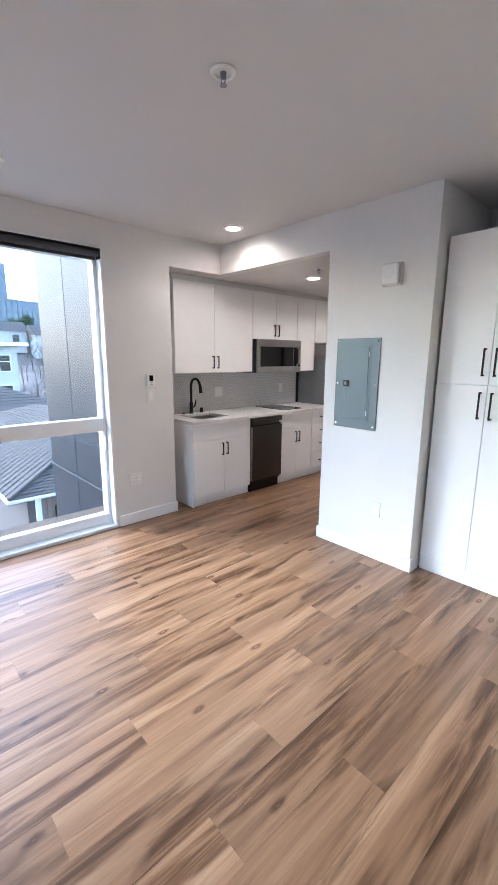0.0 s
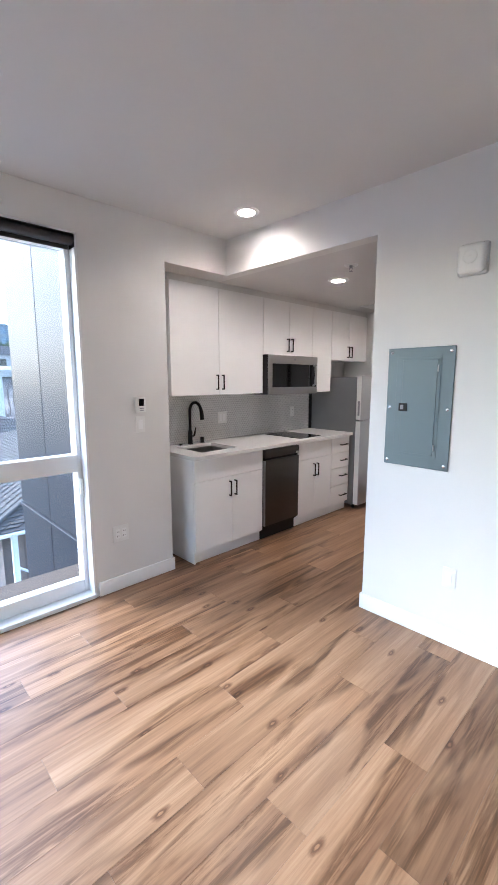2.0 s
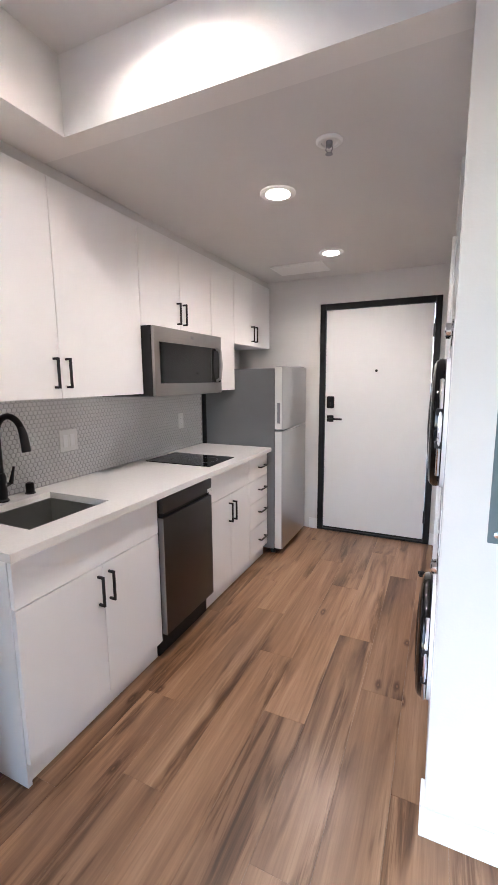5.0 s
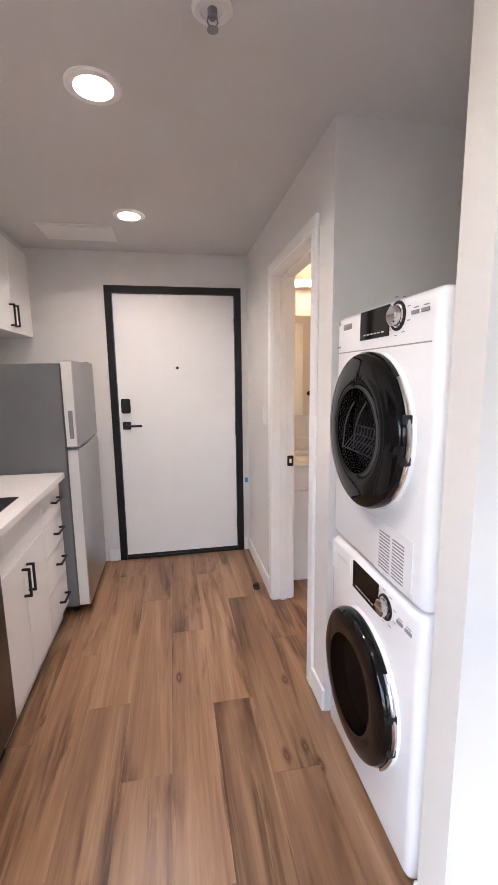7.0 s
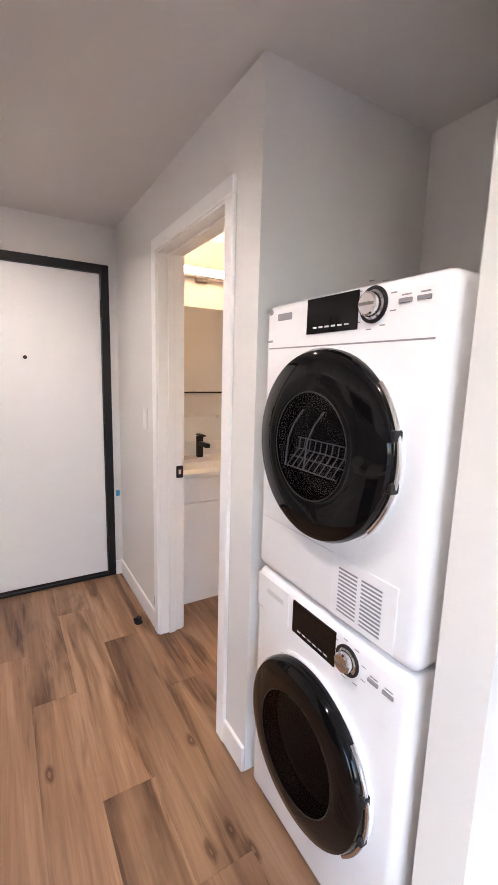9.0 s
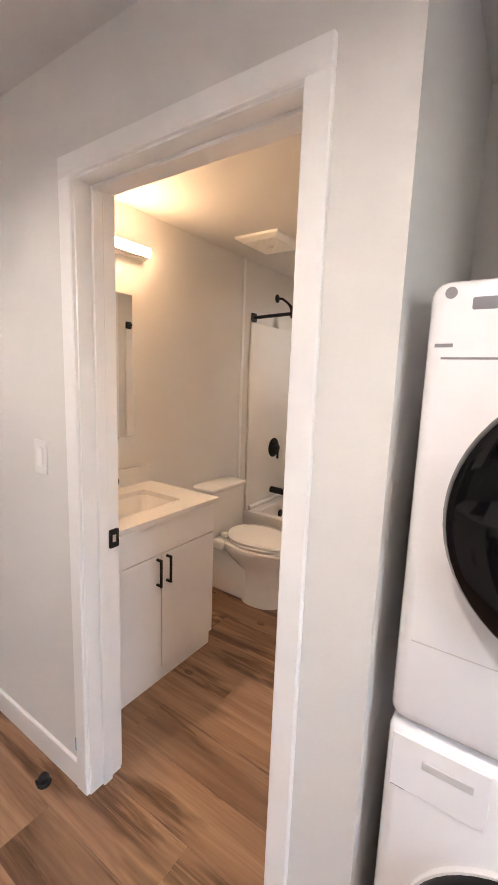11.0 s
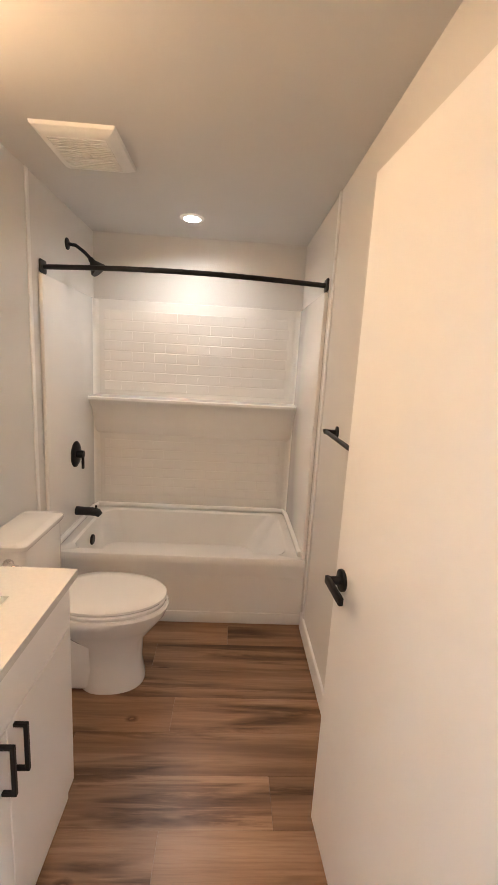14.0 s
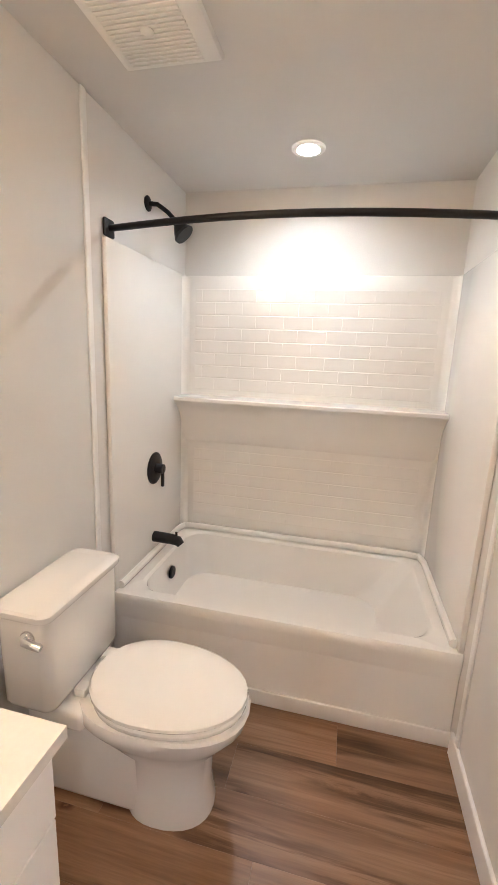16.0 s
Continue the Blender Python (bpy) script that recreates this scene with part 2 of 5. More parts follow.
def mesh_of(bm, name, material, smooth=True):
    bmesh.ops.recalc_face_normals(bm, faces=bm.faces[:])
    me = bpy.data.meshes.new(name)
    bm.to_mesh(me)
    bm.free()
    me.materials.append(material)
    if smooth:
        for p in me.polygons:
            p.use_smooth = True
        me.set_sharp_from_angle(angle=radians(35))
    return me


def obj(name, bm, material, label="", category="", kind="", group="", at=None, smooth=True):
    """A thing of one mesh; the mesh is given in world places, its origin is put at the middle of its foot."""
    if at is None:
        lo = [min(v.co[i] for v in bm.verts) for i in range(3)]
        hi = [max(v.co[i] for v in bm.verts) for i in range(3)]
        at = ((lo[0] + hi[0]) / 2, (lo[1] + hi[1]) / 2, lo[2])
    bmesh.ops.translate(bm, vec=-Vector(at), verts=bm.verts[:])
    ob = new(name, mesh_of(bm, name, material, smooth))
    ob.location = at
    WORLD_AT[ob.name] = Vector(at)
    return tagged(ob, label, category, group, kind)


WORLD_AT = {}


def thing(name, at, label="", category="", group="", kind=""):
    ob = new(name)
    ob.empty_display_size = 0.1
    ob.location = at
    WORLD_AT[ob.name] = Vector(at)
    return tagged(ob, label, category, group, kind)


def part(name, bm, material, parent, label="", smooth=True, kind=""):
    """One mesh under a thing or a part; the mesh is given in world places."""
    lo = [min(v.co[i] for v in bm.verts) for i in range(3)]
    hi = [max(v.co[i] for v in bm.verts) for i in range(3)]
    at = Vector([(a + b) / 2 for a, b in zip(lo, hi)])
    bmesh.ops.translate(bm, vec=-at, verts=bm.verts[:])
    ob = new(name, mesh_of(bm, name, material, smooth))
    ob.parent = parent
    ob.location = at - WORLD_AT[parent.name]
    WORLD_AT[ob.name] = at
    return tagged(ob, label, kind=kind)


def bx(lo, hi, bev=0.0, seg=1):
    return box(B(), lo, hi, bev, seg)


# ---------------------------------------------------------------- plan
XW, XK, XR = -3.09, -3.61, -1.765      # window wall, kitchen wall, corridor wall
YN, YP, YE = 2.18, 2.76, 5.27          # niche edge, panel wall, entry wall
ZK, ZL = 2.30, 2.565                   # kitchen and living ceilings
XB, YBL, YBR, XT = -1.645, 5.16, 3.715, 0.965   # bathroom faces
LX, LY = 2.2, -2.7                     # far sides of the living room
WY0, WY1, WZ0, WZ1 = -2.0, 1.56, 0.02, 2.355    # window opening
DY0, DY1, DZ = 3.747, 4.45, 1.98       # bathroom door opening
SX0, SX1 = -2.4, -0.2                   # window behind the start of the walk
EX0, EX1, EZ = -2.80, -1.815, 2.07     # entry frame


KITCHEN_LAMPS = ((-2.565, 2.48, ZL), (-2.55, 3.53, ZK), (-2.545, 4.57, ZK))
BATH_LAMP = (0.56, 4.46, ZK)


def holed(lo, hi, holes):
    """A slab as boxes, with square holes of half width h at x, y, in order of y."""
    out, y = [], lo[1]
    for hx, hy, h in holes:
        out += [((lo[0], y, lo[2]), (hi[0], hy - h, hi[2])), ((lo[0], hy - h, lo[2]), (hx - h, hy + h, hi[2])), ((hx + h, hy - h, lo[2]), (hi[0], hy + h, hi[2]))]
        y = hy + h
    return out + [((lo[0], y, lo[2]), hi)]


def wall(name, boxes, label="painted off-white plaster wall", material=None):
    bm = B()
    for lo, hi in boxes:
        box(bm, lo, hi)
    return obj(name, bm, material or WALL, label, "wall", "structure", at=(0, 0, 0), smooth=False)


wall("wall_window", [((-3.34, WY1, 0), (XW, YN, ZL)), ((-3.34, WY0, WZ1), (XW, WY1, ZL)), ((-3.34, LY, 0), (XW, WY0, ZL)),
                     ((-3.34, YN, ZK), (XW, YP, ZL)), ((-3.34, WY0, -0.3), (XW, WY1, WZ0 - 0.022)), ((-3.73, 2.06, 0), (-3.34, YN, ZL))], "grey-white painted wall around the large window")
wall("wall_kitchen", [((-3.73, YN, 0), (XK, 5.39, ZL))])
wall("wall_entry", [((XK, YE, 0), (EX0, 5.39, ZK)), ((EX1, YE, 0), (XR, 5.39, ZK)), ((EX0, YE, EZ), (EX1, 5.39, ZK))])
wall("wall_corridor", [((XR, 3.54, 0), (XB, DY0 - 0.012, ZK)), ((XR, DY1 + 0.012, 0), (XB, 5.39, ZK)), ((XR, DY0 - 0.012, DZ + 0.012), (XB, DY1 + 0.012, ZK))])
wall("wall_bath_left", [((XB, YBL, 0), (1.08, 5.28, ZK))])
wall("wall_bath_right", [((XB, 3.54, 0), (1.08, YBR, ZK))])
wall("wall_bath_end", [((XT, YBR, 0), (1.08, YBL, ZK))])
wall("wall_laundry", [((-1.05, 2.86, 0), (-0.945, 3.54, ZL))])
wall("wall_panel", [((XR, YP, 0), (-0.945, 2.86, ZL)), ((XW, YP, ZK), (XR, 2.86, ZL)), ((-3.61, YP, ZK), (XW, 2.86, ZL))], "off-white wall and bulkhead holding the electrical panel")
wall("wall_closet", [((-0.28, YP, 0), (LX, 2.86, ZL)), ((-0.945, 3.54, ZK), (-0.18, 3.66, ZL)), ((-0.28, 2.86, 0), (-0.18, 3.54, ZL))])
wall("wall_east", [((LX, LY, 0), (LX + 0.12, 2.86, ZL))])
wall("wall_south", [((-3.34, LY - 0.12, 0), (SX0, LY, ZL)), ((SX1, LY - 0.12, 0), (LX + 0.12, LY, ZL)), ((SX0, LY - 0.12, WZ1), (SX1, LY, ZL))])
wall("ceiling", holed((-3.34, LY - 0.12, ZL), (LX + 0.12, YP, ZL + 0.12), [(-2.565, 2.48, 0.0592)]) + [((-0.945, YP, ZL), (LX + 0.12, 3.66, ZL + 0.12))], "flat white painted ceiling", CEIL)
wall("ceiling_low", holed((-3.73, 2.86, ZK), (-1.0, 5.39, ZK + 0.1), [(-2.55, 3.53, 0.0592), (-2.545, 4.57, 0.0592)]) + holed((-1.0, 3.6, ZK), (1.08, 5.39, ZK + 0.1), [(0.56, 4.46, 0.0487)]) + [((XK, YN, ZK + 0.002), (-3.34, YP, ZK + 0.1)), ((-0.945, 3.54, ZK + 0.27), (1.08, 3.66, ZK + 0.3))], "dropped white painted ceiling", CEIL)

# baseboards
bb = B()
for lo, hi in (((XW, 1.58, 0), (XW + 0.014, YN + 0.012, 0.10)), ((XW - 0.25, YN, 0), (XW, YN + 0.012, 0.10)),
               ((XR - 0.013, YP - 0.013, 0), (-0.932, YP, 0.10)), ((-0.945, YP, 0), (-0.932, 2.87, 0.10)), ((XR - 0.013, YP, 0), (XR, 2.86, 0.10)),
               ((XR - 0.013, 3.54, 0), (XR, DY0 - 0.06, 0.10)), ((XR - 0.013, DY1 + 0.06, 0), (XR, YE, 0.10)), ((EX1 + 0.0, YE - 0.013, 0), (XR - 0.013, YE, 0.10)),
               ((-2.88, YE - 0.013, 0), (EX0, YE, 0.10)), ((XB, YBR, 0), (0.10, YBR + 0.013, 0.10)), ((XB, YBL - 0.013, 0), (0.10, YBL, 0.10)),
               ((-0.28, YP - 0.013, 0), (LX, YP, 0.10)), ((LX - 0.013, LY, 0), (LX, YP - 0.013, 0.10)), ((XW, LY, 0), (LX - 0.013, LY + 0.013, 0.10)), ((XW, LY, 0), (XW + 0.013, WY0, 0.10))):
    box(bb, lo, hi, 0.003)
obj("baseboard", bb, TRIM, "low white painted baseboard", "baseboard", "structure", at=(0, 0, 0))


# ---------------------------------------------------------------- window
def window():
    w = thing("window_1", (-3.2, (WY0 + WY1) / 2, WZ0), "tall white vinyl window with a fixed lower pane", "window", kind="structure")
    xg0, xg1 = -3.25, -3.17
    part("jamb", bx((-3.34, WY1 - 0.016, WZ0), (XW + 0.004, WY1, WZ1 - 0.016), 0.002), FRAMEW, w)
    part("jamb", bx((-3.34, WY0, WZ0), (XW + 0.004, WY0 + 0.016, WZ1 - 0.016), 0.002), FRAMEW, w)
    part("window_head", bx((-3.34, WY0, WZ1 - 0.016), (XW, WY1, WZ1), 0.002), FRAMEW, w)
    part("window_sill", bx((-3.34, WY0, WZ0 - 0.02), (XW + 0.012, WY1, WZ0 + 0.01), 0.003), FRAMEW, w)
    gy = WY1 - 0.045
    part("stile", bx((xg0, gy, WZ0 + 0.01), (xg1, WY1 - 0.016, WZ1 - 0.016), 0.006, 2), FRAMEW, w)
    part("stile", bx((xg0, WY0 + 0.016, WZ0 + 0.01), (xg1, WY0 + 0.09, WZ1 - 0.016), 0.006, 2), FRAMEW, w)
    part("rail", bx((xg0, WY0 + 0.09, WZ0 + 0.01), (xg1, gy, WZ0 + 0.10), 0.006, 2), FRAMEW, w)
    part("rail", bx((xg0, WY0 + 0.09, 0.875), (xg1 + 0.008, gy, 0.99), 0.006, 2), FRAMEW, w)
    part("rail", bx((xg0, WY0 + 0.09, WZ1 - 0.09), (xg1, gy, WZ1 - 0.016), 0.006, 2), FRAMEW, w)
    for z0, z1 in ((WZ0 + 0.10, 0.875), (0.99, WZ1 - 0.09)):
        part("pane", bx((-3.214, WY0 + 0.09, z0), (-3.21, gy, z1)), PANE, w)
    part("latch", bx((xg1, WY1 - 0.04, 0.72), (xg1 + 0.02, WY1 - 0.022, 0.83), 0.004, 2), FRAMEW, w)
    b = thing("roller_blind", (-3.12, (WY0 + WY1) / 2, WZ1 - 0.08), "charcoal roller blind rolled up at the window head", "blind")
    part("roll", cyl(B(), (-3.115, WY0 + 0.02, WZ1 - 0.047), "y", 0.03, WY1 - WY0 - 0.04, 20), BLIND, b)
    part("headrail", bx((-3.16, WY0 + 0.018, WZ1 - 0.019), (-3.078, WY1 - 0.018, WZ1 - 0.017), 0.0005), BLIND, b)
    part("bracket", bx((-3.16, WY1 - 0.018, WZ1 - 0.09), (-3.078, WY1 - 0.0165, WZ1 - 0.017)), BLACKP, b)
    part("hem_bar", bx((-3.152, WY0 + 0.03, WZ1 - 0.095), (-3.142, WY1 - 0.03, WZ1 - 0.07), 0.003), BLIND, b)

    s = thing("window_2", ((SX0 + SX1) / 2, LY - 0.06, 0), "tall white vinyl window", "window", kind="structure")
    xm = (SX0 + SX1) / 2
    for a, b in ((SX0, SX0 + 0.07), (xm - 0.05, xm + 0.05), (SX1 - 0.07, SX1)):
        part("stile", bx((a, LY - 0.10, 0.08), (b, LY - 0.03, WZ1 - 0.07), 0.004), FRAMEW, s)
    for a, b in ((0.0, 0.08), (WZ1 - 0.07, WZ1)):
        part("rail", bx((SX0, LY - 0.10, a), (SX1, LY - 0.03, b), 0.004), FRAMEW, s)
    for a, b in ((SX0 + 0.07, xm - 0.05), (xm + 0.05, SX1 - 0.07)):
        part("pane", bx((a, LY - 0.068, 0.08), (b, LY - 0.064, WZ1 - 0.07)), PANE, s)


window()


# ---------------------------------------------------------------- doors
def entry_door():
    f = thing("door_frame_1", ((EX0 + EX1) / 2, YE, 0), "black painted steel entry door frame", "door frame", kind="structure")
    fw = 0.05
    part("jamb", bx((EX0, YE - 0.012, 0), (EX0 + fw, 5.39, EZ), 0.002), BLACK, f)
    part("jamb", bx((EX1 - fw, YE - 0.012, 0), (EX1, 5.39, EZ), 0.002), BLACK, f)
    part("head", bx((EX0 + fw, YE - 0.012, EZ - fw), (EX1 - fw, 5.39, EZ), 0.002), BLACK, f)
    part("threshold", bx((EX0 + fw, YE - 0.012, 0), (EX1 - fw, 5.39, 0.018), 0.003), BLACK, f)
    d = thing("door_1", ((EX0 + EX1) / 2, YE + 0.02, 0.03), "closed white flush entry door with black lock", "door", kind="structure")
    x0, x1 = EX0 + fw + 0.004, EX1 - fw - 0.004
    part("leaf", bx((x0, YE + 0.004, 0.035), (x1, YE + 0.05, EZ - fw - 0.004), 0.002), TRIM, d)
    part("sweep", bx((x0, YE + 0.006, 0.02), (x1, YE + 0.04, 0.034)), BLACKP, d)
    y = YE + 0.004
    dl = part("deadbolt", bx((-2.728, y - 0.03, 1.155), (-2.66, y, 1.265), 0.014, 3), BLACK, d, "black keypad deadbolt")
    part("turn", bx((-2.70, y - 0.045, 1.18), (-2.688, y - 0.03, 1.215), 0.004), BLACK, dl)
    lv = part("lever", cyl(B(), (-2.695, y, 1.062), "y", 0.001, 0.001), BLACK, d)
    part("rose", bx((-2.725, y - 0.012, 1.032), (-2.665, y, 1.092), 0.006, 2), BLACK, lv)
    part("handle", tube(B(), [(-2.695, y - 0.012, 1.062), (-2.695, y - 0.05, 1.062), (-2.685, y - 0.055, 1.062), (-2.58, y - 0.055, 1.062)], 0.009), BLACK, lv)
    part("peephole", cyl(B(), (-2.305, y - 0.006, 1.487), "y", 0.011, 0.006, 20), BLACK, d)
    for z in (1.80, 1.02, 0.24):
        part("hinge", cyl(B(), (EX1 - fw, YE - 0.014, z - 0.055), "z", 0.008, 0.11, 12), BLACK, d)


entry_door()


def hinge_plate(x, y0, y1, z, h=0.05, r=0.014, t=0.0035):
    """Hinge leaf on a door's edge, its outer corners rounded."""
    out = [(y0, z - h), (y1 - r, z - h)] + [(y1 - r + r * math.sin(radians(15 * k)), z - h + r - r * math.cos(radians(15 * k))) for k in range(1, 7)]
    out += [(y1 - r + r * math.cos(radians(15 * k)), z + h - r + r * math.sin(radians(15 * k))) for k in range(0, 7)] + [(y0, z + h)]
    return loft(B(), [[(px, y, zz) for y, zz in out] for px in (x, x + t)])


def bath_door():
    f = thing("door_frame_2", (XR, (DY0 + DY1) / 2, 0), "white painted door casing and jambs", "door frame", kind="structure")
    for y0, y1 in ((DY0 - 0.012, DY0), (DY1, DY1 + 0.012)):
        part("jamb", bx((XR - 0.004, y0, 0), (XB + 0.004, y1, DZ), 0.001), TRIM, f)
    part("head", bx((XR - 0.004, DY0 - 0.012, DZ), (XB + 0.004, DY1 + 0.012, DZ + 0.012), 0.001), TRIM, f)
    for xx, d in ((XR, -1), (XB, 1)):
        for y0, y1 in ((DY0 - 0.062, DY0 - 0.006), (DY1 + 0.006, DY1 + 0.062)):
            part("casing", bx((xx, y0, 0), (xx + d * 0.016, y1, DZ + 0.006), 0.003), TRIM, f)
        part("casing", bx((xx, DY0 - 0.062, DZ + 0.006), (xx + d * 0.016, DY1 + 0.062, DZ + 0.062), 0.003), TRIM, f)
    for y0, y1 in ((DY0, DY0 + 0.011), (DY1 - 0.011, DY1)):
        part("stop", bx((XB - 0.075, y0, 0), (XB - 0.04, y1, DZ), 0.002), TRIM, f)
    part("stop", bx((XB - 0.075, DY0 + 0.011, DZ - 0.011), (XB - 0.04, DY1 - 0.011, DZ), 0.002), TRIM, f)
    st = part("strike_plate", bx((XB - 0.032, DY1 - 0.003, 0.875), (XB + 0.006, DY1, 0.94), 0.004), BLACK, f, "black strike plate")
    part("latch_hole", bx((XB - 0.02, DY1 - 0.0045, 0.895), (XB - 0.006, DY1 - 0.003, 0.92)), CHROME, st)
    # the leaf, built along +x from the hinge pin and then turned
    d = thing("door_2", (0, 0, 0), "open white flush interior door with black lever", "door", kind="structure")
    L, ya, yb = 0.706, 0.004, 0.039
    part("leaf", bx((0.004, ya, 0.012), (L, yb, 1.968), 0.002), TRIM, d)
    for s in (1, -1):
        y = yb if s > 0 else ya
        lv = part("rose", cyl(B(), (L - 0.065, y if s > 0 else y - 0.012, 0.905), "y", 0.031, 0.012, 28, bev=0.003), BLACK, d)
        part("lever", cyl(B(), (L - 0.065, y if s > 0 else y - 0.05, 0.905), "y", 0.012, 0.05, 16), BLACK, lv)
        part("grip", bx((L - 0.175, y + s * 0.038, 0.893), (L - 0.053, y + s * 0.052, 0.917), 0.004, 2), BLACK, lv)
    part("latch", bx((L, ya + 0.008, 0.87), (L + 0.002, yb - 0.008, 0.94)), BLACK, d)
    for z in (1.74, 0.98, 0.2):
        part("hinge", hinge_plate(0.001, ya - 0.008, ya + 0.027, z), BLACK, d)
        part("hinge_pin", cyl(B(), (0.0005, -0.006, z - 0.052), "z", 0.006, 0.104, 12), BLACK, d)
        part("hinge_leaf", bx((XB - 0.03, DY0, z - 0.05), (XB + 0.004, DY0 + 0.002, z + 0.05), 0.0006), BLACK, f)
    d.matrix_basis = pose(-1.636, 3.758, 0, 0, 0, 4.4)


bath_door()


# ---------------------------------------------------------------- fittings shared by several things
def pull(bm_parent, c, axis, out, length=0.13):
    """Square black bar pull: bar and two feet, in one mesh. c: middle of the bar's foot line on the front."""
    c, o, bm = Vector(c), Vector(out), B()
    a = Vector((0, 0, 1)) if axis == "z" else (Vector((0, 1, 0)) if axis == "y" else Vector((1, 0, 0)))
    s = a.cross(o)
    h = length / 2

    def span(p, q, w):
        lo = [min(p[i], q[i]) - w[i] for i in range(3)]
        hi = [max(p[i], q[i]) + w[i] for i in range(3)]
        box(bm, lo, hi, 0.0012)
    t = 0.005
    w = [abs(a[i]) * t + abs(s[i]) * t for i in range(3)]
    for k in (-1, 1):
        span(c + a * k * (h - t), c + a * k * (h - t) + o * 0.028, w)
    span(c - a * (h - t) + o * 0.028, c + a * (h - t) + o * 0.028, [abs(a[i]) * t + abs(s[i]) * t + abs(o[i]) * t for i in range(3)])
    return part("handle", bm, BLACK, bm_parent, "square black bar pull")


def hoop(bm, c, prof, seg=36):
    """Turn a closed profile of (radius, height) round the upright through c: a ring with an open middle."""
    rings = [[bm.verts.new((c[0] + r * math.cos(2 * math.pi * k / seg), c[1] + r * math.sin(2 * math.pi * k / seg), c[2] + h)) for k in range(seg)] for r, h in prof]
    for a, b in zip(rings, rings[1:] + rings[:1]):
        for k in range(seg):
            bm.faces.new((a[k], a[(k + 1) % seg], b[(k + 1) % seg], b[k]))
    return bm


def ceiling_lamp(x, y, z, material, r, lens, d):
    """Recessed can in the ceiling's hole: flange and reflector, glowing lens at the top, housing above."""
    t = thing("ceiling_light", (x, y, z), "round white recessed downlight, switched on", "light", group="ceiling downlights")
    cr = r * 0.68
    part("trim", hoop(B(), (x, y, z), [(r, 0), (r, -0.004), (r * 0.94, -0.008), (cr, -0.008), (cr - 0.002, -0.004), (lens, d), (lens + 0.0015, d + 0.001), (cr + 0.0006, 0)]), PLAS, t)
    part("diffuser", cyl(B(), (x, y, z + d - 0.001), "z", lens + 0.001, 0.004, 32), material, t)
    h = r * 0.69
    part("housing", bx((x - h, y - h, z + d + 0.004), (x + h, y + h, z + 0.095)), PLAS, t)


def sprinkler(x, y, z, recessed):
    t = thing("fire_sprinkler", (x, y, z), "white ceiling fire sprinkler with a metal head", "sprinkler", group="fire sprinklers")
    part("escutcheon", lathe(B(), (x, y, z), "z", [(0.05, 0), (0.05, -0.004), (0.042, -0.010), (0.030, -0.010), (0.028, -0.004), (0.02, -0.003)]), PLAS, t)
    part("body", lathe(B(), (x, y, z), "z", [(0.012, 0), (0.012, -0.018), (0.007, -0.02), (0.007, -0.024)], 16), GREYTXT, t)
    part("frame_arm", tube(B(), [(x - 0.01, y, z - 0.018), (x - 0.013, y, z - 0.03), (x - 0.003, y, z - 0.045)], 0.002, 8), GREYTXT, t)
    part("frame_arm", tube(B(), [(x + 0.01, y, z - 0.018), (x + 0.013, y, z - 0.03), (x + 0.003, y, z - 0.045)], 0.002, 8), GREYTXT, t)
    part("deflector", lathe(B(), (x, y, z - 0.047), "z", [(0.014, 0), (0.014, 0.0015), (0.004, 0.003)], 16), GREYTXT, t)


def wall_plate(name, c, out, label, kind="switch", gang=1):
    """Plate centred at c on a wall whose normal is out (x or y)."""
    x, y, z = c
    ox, oy = out
    t = thing(name, c, label, "socket" if kind == "outlet" else "switch")
    hw, hh = 0.036 + 0.023 * (gang - 1), 0.058

    def plate(w, h, d0, d1, dz=0, dw=0, bev=0.002):
        if ox:
            return bx((x + ox * d0, y - w + dw, z - h + dz), (x + ox * d1, y + w + dw, z + h + dz), bev)
        return bx((x - w + dw, y + oy * d0, z - h + dz), (x + w + dw, y + oy * d1, z + h + dz), bev)
    part("plate", plate(hw, hh, 0, 0.006), PLAS, t)
    for g in range(gang):
        dw = (g - (gang - 1) / 2) * 0.046
        k = part("rocker" if kind == "switch" else "socket_face", plate(0.0165, 0.033, 0.006, 0.009, 0, dw), TRIM, t)
        if kind == "outlet":
            for dz in (-0.016, 0.016):
                for s in (-0.006, 0.006):
                    part("slot", plate(0.0012, 0.005, 0.009, 0.0095, dz, dw + s, 0), BLACKP, k)
    return t


# ---------------------------------------------------------------- kitchen
XF = -3.012          # faces of the base cabinets
XU = -3.283          # faces of the wall cabinets
ZC = 0.89            # worktop
DOORT = 0.019


